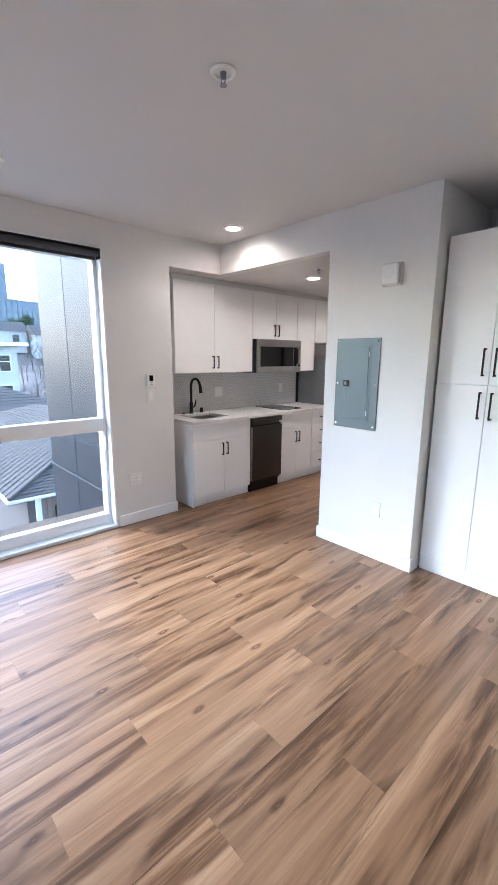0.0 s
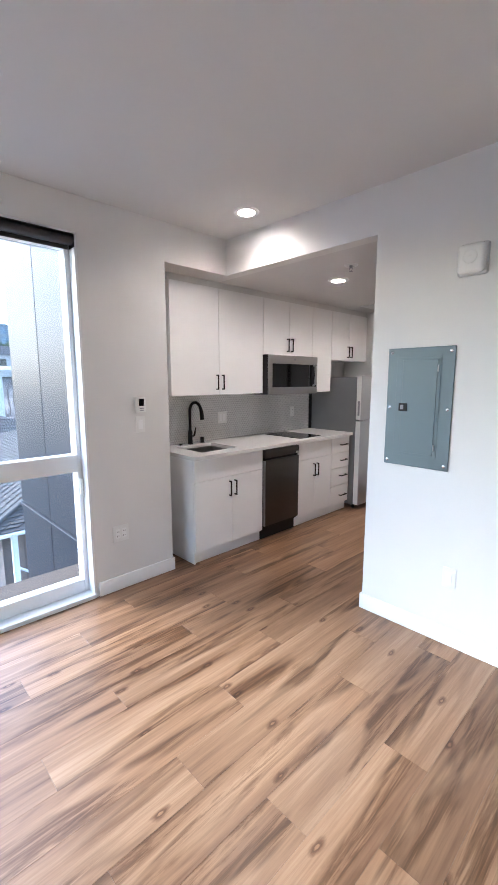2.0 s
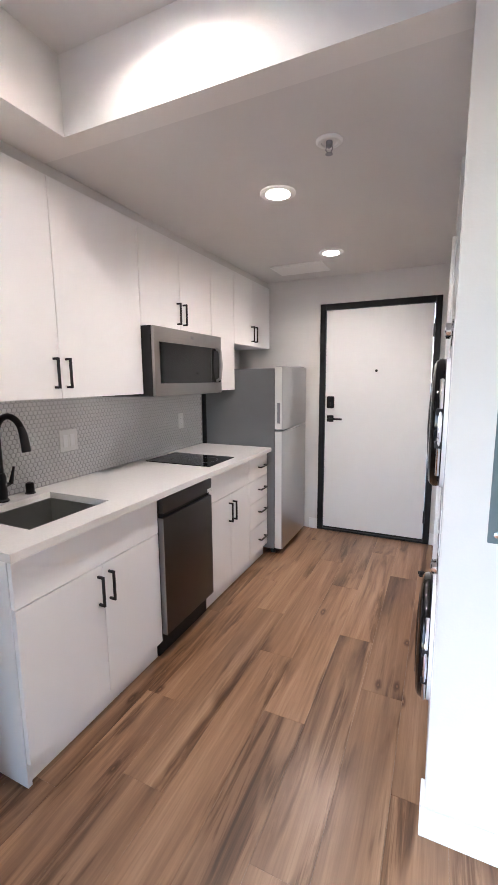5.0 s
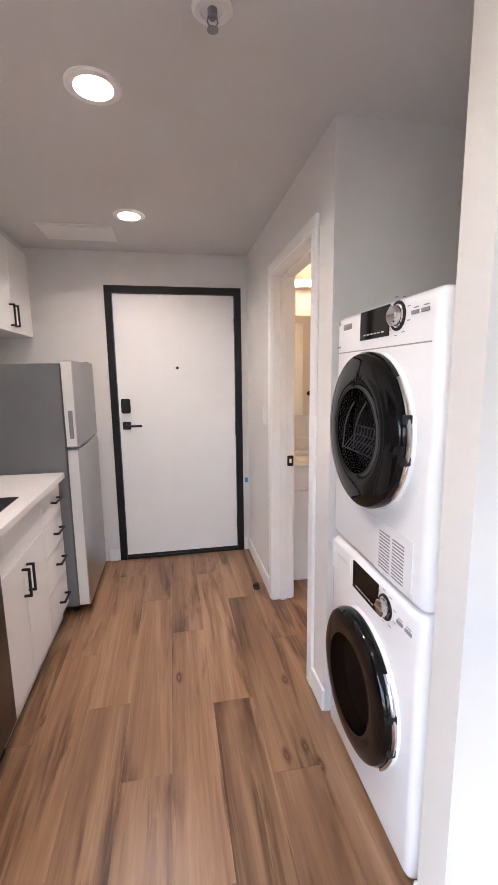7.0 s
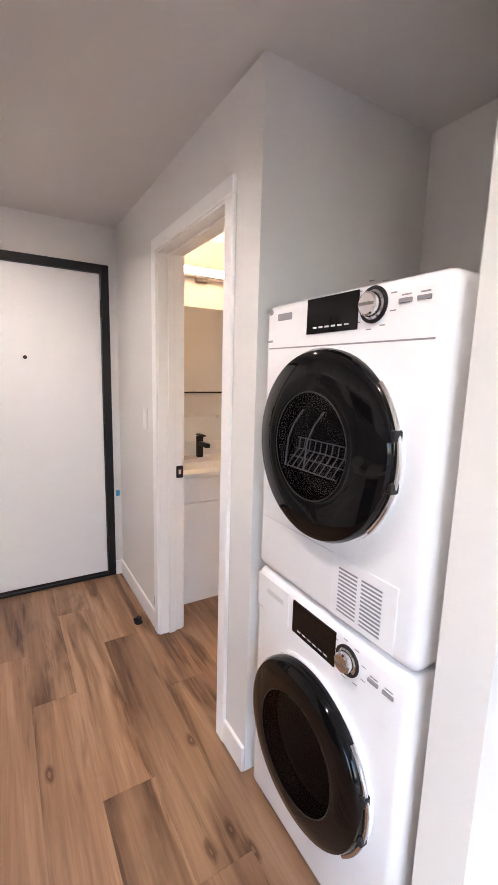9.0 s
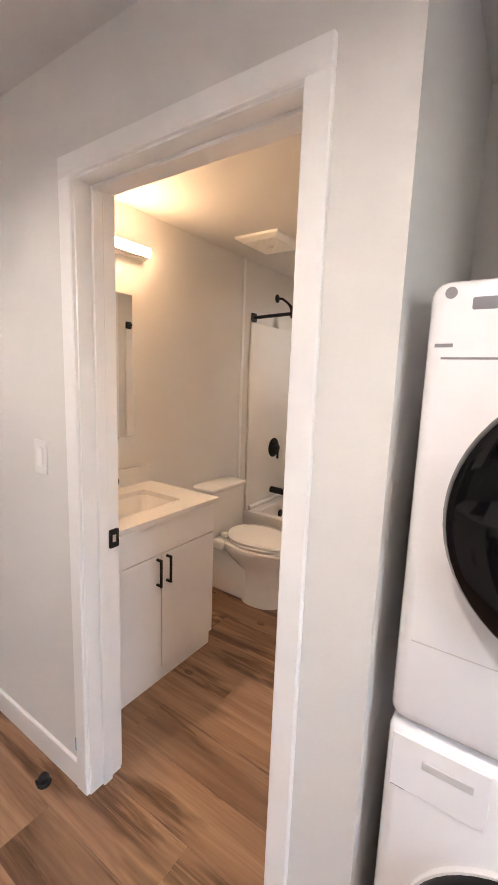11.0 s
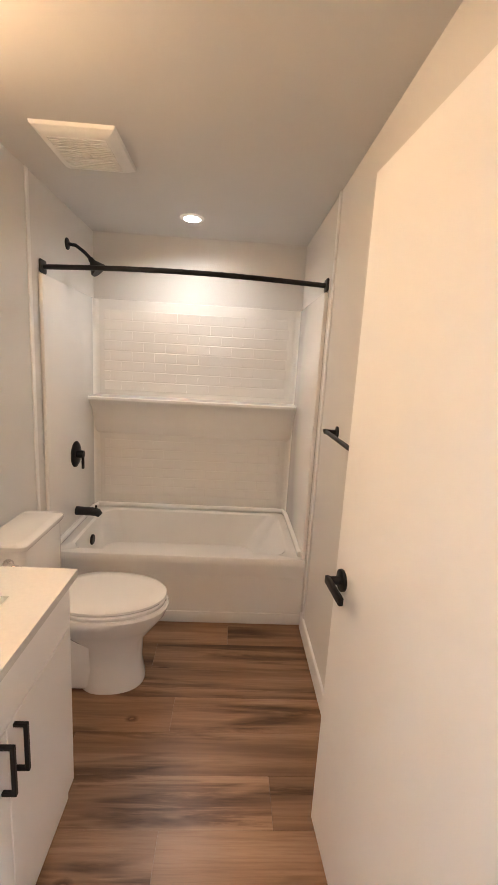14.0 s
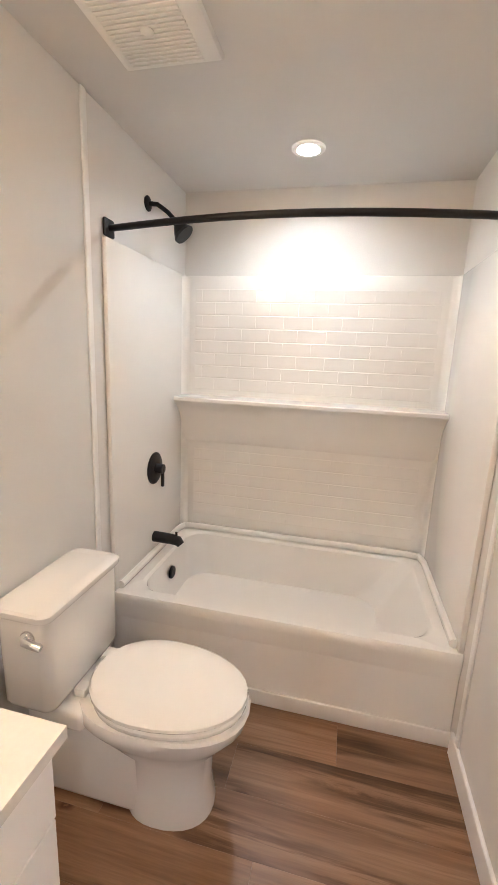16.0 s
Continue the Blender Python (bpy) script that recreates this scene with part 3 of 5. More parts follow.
def base_unit(y0, y1, label, fronts, left_panel=False):
    """fronts: (name, y0, y1, z0, z1, handle axis, handle y, handle z)."""
    c = thing("base_cabinet", ((XK + XF) / 2, (y0 + y1) / 2, 0), label, "cabinet", group="kitchen base cabinets")
    if left_panel:
        part("carcass", bx((XK, y0 + 0.018, 0.10), (XF - DOORT - 0.002, y1, 0.64), 0.001), CAB, c)
        part("end_panel", bx((XK, y0, 0.0), (XF - DOORT - 0.002, y0 + 0.0175, ZC - 0.032), 0.001), CAB, c)
        part("side_panel", bx((XK, y1 - 0.018, 0.641), (XF - DOORT - 0.002, y1, ZC - 0.032), 0.001), CAB, c)
        part("front_rail", bx((XF - DOORT - 0.02, y0 + 0.019, 0.641), (XF - DOORT - 0.002, y1 - 0.019, ZC - 0.032), 0.001), CAB, c)
    else:
        part("carcass", bx((XK, y0, 0.10), (XF - DOORT - 0.002, y1, ZC - 0.032), 0.001), CAB, c)
    part("plinth", bx((XK + 0.05, y0 if not left_panel else y0 + 0.019, 0), (XF - 0.038, y1, 0.098), 0.001), CAB, c)
    for nm, a, b, z0, z1, ax, hy, hz in fronts:
        f = part(nm, bx((XF - DOORT, a + 0.0015, z0), (XF, b - 0.0015, z1), 0.0015), CAB, c)
        if ax:
            pull(f, (XF, hy, hz), ax, (1, 0, 0), 0.13 if ax == "z" else 0.12)
    return c


ym = 2.735
base_unit(2.345, 3.108, "white flat-front sink base cabinet with two doors", [
    ("drawer_front", 2.345, 3.108, 0.68, 0.852, None, 0, 0),
    ("door", 2.345, ym, 0.10, 0.676, "z", ym - 0.03, 0.575), ("door", ym, 3.108, 0.10, 0.676, "z", ym + 0.03, 0.575)], True)
ym = 3.885
base_unit(3.60, 4.172, "white flat-front base cabinet under the cooktop", [
    ("drawer_front", 3.60, 4.172, 0.68, 0.852, None, 0, 0),
    ("door", 3.60, ym, 0.10, 0.676, "z", ym - 0.028, 0.56), ("door", ym, 4.172, 0.10, 0.676, "z", ym + 0.028, 0.56)])
base_unit(4.175, 4.518, "white base cabinet with four drawers", [
    ("drawer", 4.175, 4.518, z0, z1, "y", 4.395, (z0 + z1) / 2 + dz) for z0, z1, dz in ((0.68, 0.852, 0), (0.51, 0.676, 0), (0.31, 0.506, 0.01), (0.10, 0.306, -0.01))])


def dishwasher():
    y0, y1 = 3.116, 3.592
    d = thing("dishwasher", (-3.3, (y0 + y1) / 2, 0), "dark stainless built-in dishwasher with a pocket handle", "dishwasher")
    part("body", bx((XK + 0.02, y0, 0.11), (XF - 0.004, y1, ZC - 0.034), 0.001), BLACKP, d)
    part("kick_plate", bx((XK + 0.06, y0, 0), (XF - 0.03, y1, 0.108), 0.001), BLACKP, d)
    dr = part("door", bx((XF - 0.003, y0 + 0.003, 0.135), (XF + 0.026, y1 - 0.003, 0.752), 0.003, 2), DSTEEL, d, "dark brushed steel door")
    part("control_strip", bx((XF - 0.003, y0 + 0.003, 0.775), (XF + 0.026, y1 - 0.003, 0.85), 0.003, 2), DSTEEL, d)
    part("pocket", bx((XF - 0.003, y0 + 0.004, 0.752), (XF + 0.008, y1 - 0.004, 0.776)), BLACKP, d)
    part("edge_trim", bx((XF - 0.0035, y0 - 0.002, 0.135), (XF + 0.0255, y0 + 0.0025, 0.752), 0.001), STEEL, d)
    part("tag", bx((XF + 0.026, y1 - 0.05, 0.775), (XF + 0.028, y1 - 0.012, 0.795)), PLAS, d)


dishwasher()


def worktop():
    x0, x1, y0, y1 = XK, -2.978, 2.325, 4.525
    sx0, sx1, sy0, sy1 = -3.49, -3.115, 2.50, 2.90
    w = B()
    for lo, hi in (((x0, y0), (sx0, y1)), ((sx1, y0), (x1, y1)), ((sx0, y0), (sx1, sy0)), ((sx0, sy1), (sx1, y1))):
        box(w, (lo[0], lo[1], ZC - 0.03), (hi[0], hi[1], ZC))
    bmesh.ops.remove_doubles(w, verts=w.verts[:], dist=0.0001)
    obj("worktop", w, QUARTZ, "white quartz worktop with a sink cut-out", "worktop")
    s = thing("kitchen_sink", ((sx0 + sx1) / 2, (sy0 + sy1) / 2, ZC - 0.22), "stainless steel undermount kitchen sink", "sink")
    b = B()
    t = 0.012
    zb = ZC - 0.21
    box(b, (sx0 - t, sy0 - t, zb - t), (sx1 + t, sy1 + t, zb))
    for lo, hi in (((sx0 - t, sy0 - t), (sx0, sy1 + t)), ((sx1, sy0 - t), (sx1 + t, sy1 + t)), ((sx0, sy0 - t), (sx1, sy0)), ((sx0, sy1), (sx1, sy1 + t))):
        box(b, (lo[0], lo[1], zb), (hi[0], hi[1], ZC - 0.031))
    part("basin", b, SINKM, s, smooth=False)
    part("drain", lathe(B(), ((sx0 + sx1) / 2, (sy0 + sy1) / 2, zb), "z", [(0.045, 0), (0.045, 0.003), (0.03, 0.002), (0.01, 0.004)]), CHROME, s)
    fx, fy = -3.545, 2.70
    f = thing("kitchen_faucet", (fx, fy, ZC), "matte black pull-down kitchen faucet", "faucet")
    part("base", lathe(B(), (fx, fy, ZC), "z", [(0.026, 0), (0.026, 0.006), (0.021, 0.012), (0.021, 0.11), (0.016, 0.13)]), BLACK, f)
    r = 0.085
    arc = [(fx, fy, ZC + 0.12), (fx, fy, ZC + 0.30)]
    arc += [(fx + r - r * math.cos(a), fy, ZC + 0.30 + r * math.sin(a)) for a in [math.pi * k / 14 for k in range(1, 13)]]
    part("spout", tube(B(), arc, 0.0135, 14), BLACK, f)
    e = Vector(arc[-1])
    part("spray_head", tube(B(), [e, e + Vector((0.012, 0, -0.03)), e + Vector((0.022, 0, -0.10))], [0.0145, 0.017, 0.0185], 16), BLACK, f)
    part("lever", tube(B(), [(fx, fy + 0.018, ZC + 0.07), (fx, fy + 0.045, ZC + 0.075), (fx + 0.01, fy + 0.058, ZC + 0.15)], [0.011, 0.010, 0.005]), BLACK, f)
    d = thing("air_gap", (-3.555, 2.845, ZC), "short black air gap cap beside the faucet", "air gap")
    part("cap", lathe(B(), (-3.555, 2.845, ZC), "z", [(0.024, 0), (0.024, 0.004), (0.019, 0.006), (0.019, 0.045), (0.016, 0.052)]), BLACK, d)
    k = thing("sink_button", (-3.555, 2.60, ZC), "small black disposal button", "button")
    part("button", lathe(B(), (-3.555, 2.60, ZC), "z", [(0.022, 0), (0.022, 0.004), (0.012, 0.006), (0.012, 0.012)]), BLACK, k)
    c = thing("cooktop", (-3.3, 3.86, ZC), "black glass two-burner electric cooktop", "cooktop")
    gl = part("glass", bx((-3.545, 3.69, ZC), (-3.055, 4.03, ZC + 0.006), 0.002), BLACKG, c)
    for cx, rr in ((-3.42, 0.075), (-3.20, 0.095)):
        part("burner_ring", tube(B(), [(cx + rr * math.cos(radians(9 * k)), 3.86 + rr * math.sin(radians(9 * k)), ZC + 0.006) for k in range(41)], 0.0007, 6), GREYTXT, gl)


worktop()


def wall_unit(y0, y1, z0, z1, label, splits, handle_z=None):
    c = thing("wall_cabinet", ((XK + XU) / 2, (y0 + y1) / 2, z0), label, "cabinet", group="kitchen wall cabinets")
    part("carcass", bx((XK, y0, z0), (XU - DOORT - 0.002, y1, z1), 0.001), CAB, c)
    ys = [y0, *splits, y1]
    for i, (a, b) in enumerate(zip(ys, ys[1:])):
        d = part("door", bx((XU - DOORT, a + 0.0015, z0 - 0.003), (XU, b - 0.0015, z1 - 0.002), 0.0015), CAB, c)
        if handle_z and splits:
            pull(d, (XU, splits[0] + (-0.032 if i == 0 else 0.032), handle_z), "z", (1, 0, 0))


ZU = 2.245
wall_unit(2.335, 3.383, 1.35, ZU, "white flat-front wall cabinet with two doors", [2.835], 1.455)
wall_unit(3.385, 4.148, 1.722, ZU, "white wall cabinet over the microwave", [3.765], 1.82)
wall_unit(4.15, 4.505, 1.345, ZU, "narrow white wall cabinet beside the fridge", [])
wall_unit(4.507, 5.225, 1.705, ZU, "white wall cabinet above the fridge", [4.865], 1.80)
obj("cabinet_filler", bx((XK, 2.335, ZU), (XU - 0.03, YE, ZK), 0.001), WALL, "painted filler strip above the wall cabinets", "trim", "structure")
obj("side_filler", bx((XK, 5.227, 1.705), (XU - 0.01, YE, ZU - 0.001), 0.001), CAB, "white filler strip beside the wall cabinet", "trim", "structure")


def microwave():
    y0, y1, z0, z1 = 3.39, 4.146, 1.328, 1.716
    xf = -3.205
    m = thing("microwave", (-3.4, (y0 + y1) / 2, z0), "stainless over-the-range microwave with a black window", "microwave")
    part("body", bx((XK, y0, z0 + 0.008), (xf - 0.022, y1, z1), 0.002), BLACKP, m)
    part("underside", bx((XK, y0 + 0.01, z0), (xf - 0.04, y1 - 0.01, z0 + 0.008)), GREYSIDE, m)
    d = part("door", bx((xf - 0.021, y0, z0 + 0.004), (xf, y1, z1 - 0.002), 0.005, 2), STEEL, m, "brushed steel door")
    part("window", bx((xf, y0 + 0.045, z0 + 0.075), (xf + 0.002, y1 - 0.145, z1 - 0.085), 0.0008), BLACKG, d, "black glass window")
    part("control_panel", bx((xf, y1 - 0.14, z0 + 0.075), (xf + 0.002, y1 - 0.02, z1 - 0.085), 0.0008), BLACKG, d)
    hy = y1 - 0.075
    part("handle", tube(B(), [(xf, hy, z0 + 0.085), (xf + 0.03, hy, z0 + 0.10), (xf + 0.038, hy, (z0 + z1) / 2), (xf + 0.03, hy, z1 - 0.10), (xf, hy, z1 - 0.085)], 0.011, 12), STEEL, d, "curved steel handle")
    part("badge", bx((xf, 3.755, z1 - 0.048), (xf + 0.0012, 3.785, z1 - 0.03)), GREYTXT, d)
    part("vent_grille", bx((xf - 0.1, y0 + 0.02, z1), (xf - 0.032, y1 - 0.02, z1 + 0.0005)), BLACKP, m)


microwave()


def fridge():
    y0, y1 = 4.545, 5.155
    f = thing("refrigerator", (-3.25, (y0 + y1) / 2, 0), "stainless top-freezer refrigerator with grey sides", "refrigerator")
    part("body", bx((-3.58, y0, 0.045), (-2.962, y1, 1.505), 0.004), GREYSIDE, f, "grey enamelled body")
    for z0, z1, nm in ((0.05, 1.018, "fridge_door"), (1.03, 1.52, "freezer_door")):
        d = part(nm, bx((-2.957, y0, z0), (-2.892, y1, z1), 0.008, 3), STEELV, f, "brushed steel door")
        part("edge_band", bx((-2.956, y0 - 0.0015, z0 + 0.006), (-2.90, y0 + 0.0005, z1 - 0.006)), PLAS, d)
    lo = part("lower_grip", bx((-2.93, y0 + 0.03, 1.0185), (-2.885, y1 - 0.02, 1.0285), 0.003), CHROME, f)
    part("side_grip", bx((-2.936, y0 - 0.004, 1.08), (-2.912, y0 - 0.0016, 1.24), 0.001), GREYTXT, f)
    for yy in (y0 + 0.05, y1 - 0.05):
        part("foot", cyl(B(), (-2.99, yy, 0), "z", 0.02, 0.045, 14), BLACKP, f)
        part("foot", cyl(B(), (-3.5, yy, 0), "z", 0.02, 0.045, 14), BLACKP, f)
    part("hinge_cover", bx((-2.99, y1 - 0.09, 1.505), (-2.91, y1 - 0.01, 1.528), 0.004), GREYSIDE, f)


fridge()


def backsplash():
    s = thing("backsplash", (XK, 3.4, ZC), "white hexagon mosaic tile backsplash", "backsplash", kind="structure")
    y0, y1, z0, z1 = YN + 0.002, 4.53, ZC + 0.0, 1.345
    part("grout_bed", bx((XK, y0, z0), (XK + 0.004, y1, z1)), GROUT, s)
    verts, faces = [], []
    R, g = 0.0142, 0.0016
    dy, dz = math.sqrt(3) * R, 1.5 * R
    row, z = 0, z0 + R
    while z < z1 - R * 0.6:
        y = y0 + dy / 2 + (dy / 2 if row % 2 else 0)
        while y < y1 - dy / 2:
            b = len(verts)
            for x, k in ((XK + 0.004, 1.0), (XK + 0.0062, 1.0), (XK + 0.0072, 0.84)):
                for i in range(6):
                    a = math.pi / 6 + math.pi / 3 * i
                    verts.append((x, y + (R - g) * k * math.cos(a), z + (R - g) * k * math.sin(a)))
            for q in range(2):
                for i in range(6):
                    j = (i + 1) % 6
                    faces.append((b + q * 6 + i, b + q * 6 + j, b + q * 6 + 6 + j, b + q * 6 + 6 + i))
            faces.append(tuple(b + 12 + i for i in range(6)))
            y += dy
        z += dz
        row += 1
    at = Vector(WORLD_AT[s.name])
    me = bpy.data.meshes.new("hexagon_tiles")
    me.from_pydata([tuple(Vector(v) - at) for v in verts], [], faces)
    me.materials.append(TILE)
    o = new("hexagon_tiles", me)
    o.parent = s
    tagged(o, "small white hexagon tiles", kind="stuff")


backsplash()
# black strip paints the shade of the gap between worktop and fridge
obj("gap_shade_strip", bx((XK + 0.0075, 4.522, ZC), (XK + 0.045, 4.532, 1.34), 0.001), BLACKP, "black strip standing for the shaded gap beside the fridge", "trim", "structure")
wall_plate("light_switch", (XK + 0.0072, 3.13, 1.105), (1, 0), "white double wall switch on the backsplash", "switch", 2)
wall_plate("wall_socket", (XK + 0.0072, 4.20, 1.11), (1, 0), "white wall socket on the backsplash", "outlet")


def thermostat():
    t = thing("thermostat", (XW, 1.94, 1.30), "white wall thermostat with a small grey display", "thermostat")
    part("body", bx((XW, 1.90, 1.25), (XW + 0.022, 1.98, 1.355), 0.005, 2), PLAS, t)
    part("display", bx((XW + 0.022, 1.925, 1.295), (XW + 0.0228, 1.965, 1.345)), BLACKG, t)
    for z in (1.262, 1.276):
        part("button", bx((XW + 0.022, 1.93, z), (XW + 0.0235, 1.96, z + 0.006)), GREYTXT, t)


thermostat()
wall_plate("light_switch", (XW, 1.94, 1.165), (1, 0), "white rocker switch under the thermostat")
wall_plate("wall_socket", (XW, 1.755, 0.41), (1, 0), "white double wall socket near the window", "outlet", 2)


def panel():
    x0, x1, z0, z1, y = -1.655, -1.285, 0.985, 1.652, YP
    p = thing("electrical_panel", (-1.47, y, z0), "blue-grey steel electrical breaker panel", "electrical panel")
    part("cover", bx((x0, y - 0.008, z0), (x1, y, z1), 0.002), PANELGREY, p)
    d = part("door", bx((-1.562, y - 0.015, 1.062), (-1.37, y - 0.008, 1.585), 0.002), PANELGREY, p)
    part("rim", bx((-1.60, y - 0.011, 1.045), (-1.352, y - 0.0085, 1.60), 0.001), PANELGREY, p)
    lt = part("latch", bx((-1.575, y - 0.021, 1.30), (-1.525, y - 0.015, 1.345), 0.002), BLACKP, d, "black latch")
    part("latch_tab", bx((-1.562, y - 0.026, 1.31), (-1.545, y - 0.021, 1.335)), GREYTXT, lt)
    for z in (1.09, 1.52):
        part("hinge", cyl(B(), (-1.366, y - 0.016, z), "z", 0.003, 0.035, 10), PALETXT, d)
    for x in (x0 + 0.022, x1 - 0.022):
        for z in (z0 + 0.025, (z0 + z1) / 2, z1 - 0.025):
            part("screw", lathe(B(), (x, y - 0.008, z), "y", [(0.0085, 0), (0.0085, -0.002), (0.004, -0.004)], 12), CHROME, p)


panel()


def strobe():
    a = thing("fire_alarm", (-1.235, YP, 2.06), "white square fire alarm sounder on the wall", "alarm")
    part("back_plate", bx((-1.305, YP - 0.012, 1.985), (-1.165, YP, 2.135), 0.012, 3), PLAS, a)
    part("body", bx((-1.298, YP - 0.055, 1.99), (-1.172, YP - 0.012, 2.13), 0.02, 4), PLAS, a)
    part("grille", lathe(B(), (-1.235, YP - 0.055, 2.065), "y", [(0.032, 0), (0.032, -0.002), (0.028, -0.0005), (0.02, -0.002), (0.012, -0.0005), (0.006, -0.002)]), PLAS, a)


strobe()
wall_plate("wall_socket", (-1.237, YP, 0.394), (0, -1), "white blank plate low on the wall")


def tall_cabinet():
    x0, x1, yf, zt = -0.928, -0.285, 2.88, 2.262
    xm, zs = -0.61, 1.35
    c = thing("tall_cabinet", ((x0 + x1) / 2, 3.2, 0), "tall white four-door storage cabinet", "cabinet")
    part("carcass", bx((x0, yf + 0.021, 0), (x1, 3.53, zt - 0.002), 0.001), CAB, c)
    part("plinth", bx((x0 + 0.001, yf + 0.004, 0), (x1 - 0.001, yf + 0.02, 0.096), 0.001), CAB, c)
    for a, b, s in ((x0, xm, -1), (xm, x1, 1)):
        for z0, z1, hz in ((0.10, zs - 0.0015, 1.222), (zs + 0.0015, zt, 1.49)):
            d = part("door", bx((a + 0.0015, yf, z0), (b - 0.0015, yf + 0.019, z1), 0.0015), CAB, c)
            pull(d, (xm + s * 0.034, yf, hz), "z", (0, -1, 0), 0.17)


tall_cabinet()
for lx, ly, lz in KITCHEN_LAMPS:
    ceiling_lamp(lx, ly, lz, LED, 0.085, 0.055, 0.028)
sprinkler(-1.115, 1.20, ZL, True)
sprinkler(-2.22, 3.20, ZK, False)
sd = thing("smoke_detector", (-2.51, 0.71, ZL), "round white smoke detector on the ceiling", "smoke detector")
part("base", lathe(B(), (-2.51, 0.71, ZL), "z", [(0.062, 0), (0.062, -0.010), (0.058, -0.014), (0.02, -0.014)], 36), PLAS, sd)
part("cover", lathe(B(), (-2.51, 0.71, ZL), "z", [(0.052, -0.0145), (0.054, -0.026), (0.046, -0.038), (0.02, -0.043), (0.004, -0.044)], 36), PLAS, sd)
v = thing("access_hatch", (-2.87, 4.88, ZK), "flat white ceiling access panel", "hatch")
part("frame", bx((-3.08, 4.74, ZK - 0.008), (-2.66, 5.03, ZK), 0.002), PLAS, v)
part("door", bx((-3.06, 4.76, ZK - 0.012), (-2.68, 5.01, ZK - 0.008), 0.002), PLAS, v)
wall_plate("light_switch", (XR, 4.68, 1.17), (-1, 0), "white rocker switch beside the bathroom door")
t = thing("tape", (-1.79, YE - 0.001, 0.59), "small strip of blue masking tape", "tape")
part("strip", bx((-1.80, YE - 0.0015, 0.57), (-1.775, YE - 0.0005, 0.61)), BLUE, t)
t = thing("tape", (XR - 0.013, 4.512, 0.2), "small strip of blue masking tape", "tape")
part("strip", bx((XR - 0.0175, 4.507, 0.155), (XR - 0.0165, 4.512, 0.205)), BLUE, t)
d = thing("door_stop", (-1.84, 4.62, 0), "small black floor door stop", "door stop")
part("base", lathe(B(), (-1.84, 4.62, 0), "z", [(0.024, 0), (0.024, 0.006), (0.018, 0.012), (0.018, 0.03), (0.012, 0.036)]), BLACK, d)
part("bumper", lathe(B(), (-1.858, 4.62, 0.022), "x", [(0.012, 0), (0.012, -0.008), (0.008, -0.01)], 16), BLACKP, d)


# ---------------------------------------------------------------- laundry
def round_ring(x, y, z, prof, seg):
    """Turn a closed profile of (radius, offset along x) round the line through y, z: a ring with an open middle."""
    bm = B()
    rings = [[bm.verts.new((x + h, y + r * math.cos(2 * math.pi * k / seg), z + r * math.sin(2 * math.pi * k / seg))) for k in range(seg)] for r, h in prof]
    for a, b in zip(rings, rings[1:] + rings[:1]):
        for k in range(seg):
            bm.faces.new((a[k], a[(k + 1) % seg], b[(k + 1) % seg], b[k]))
    return bm


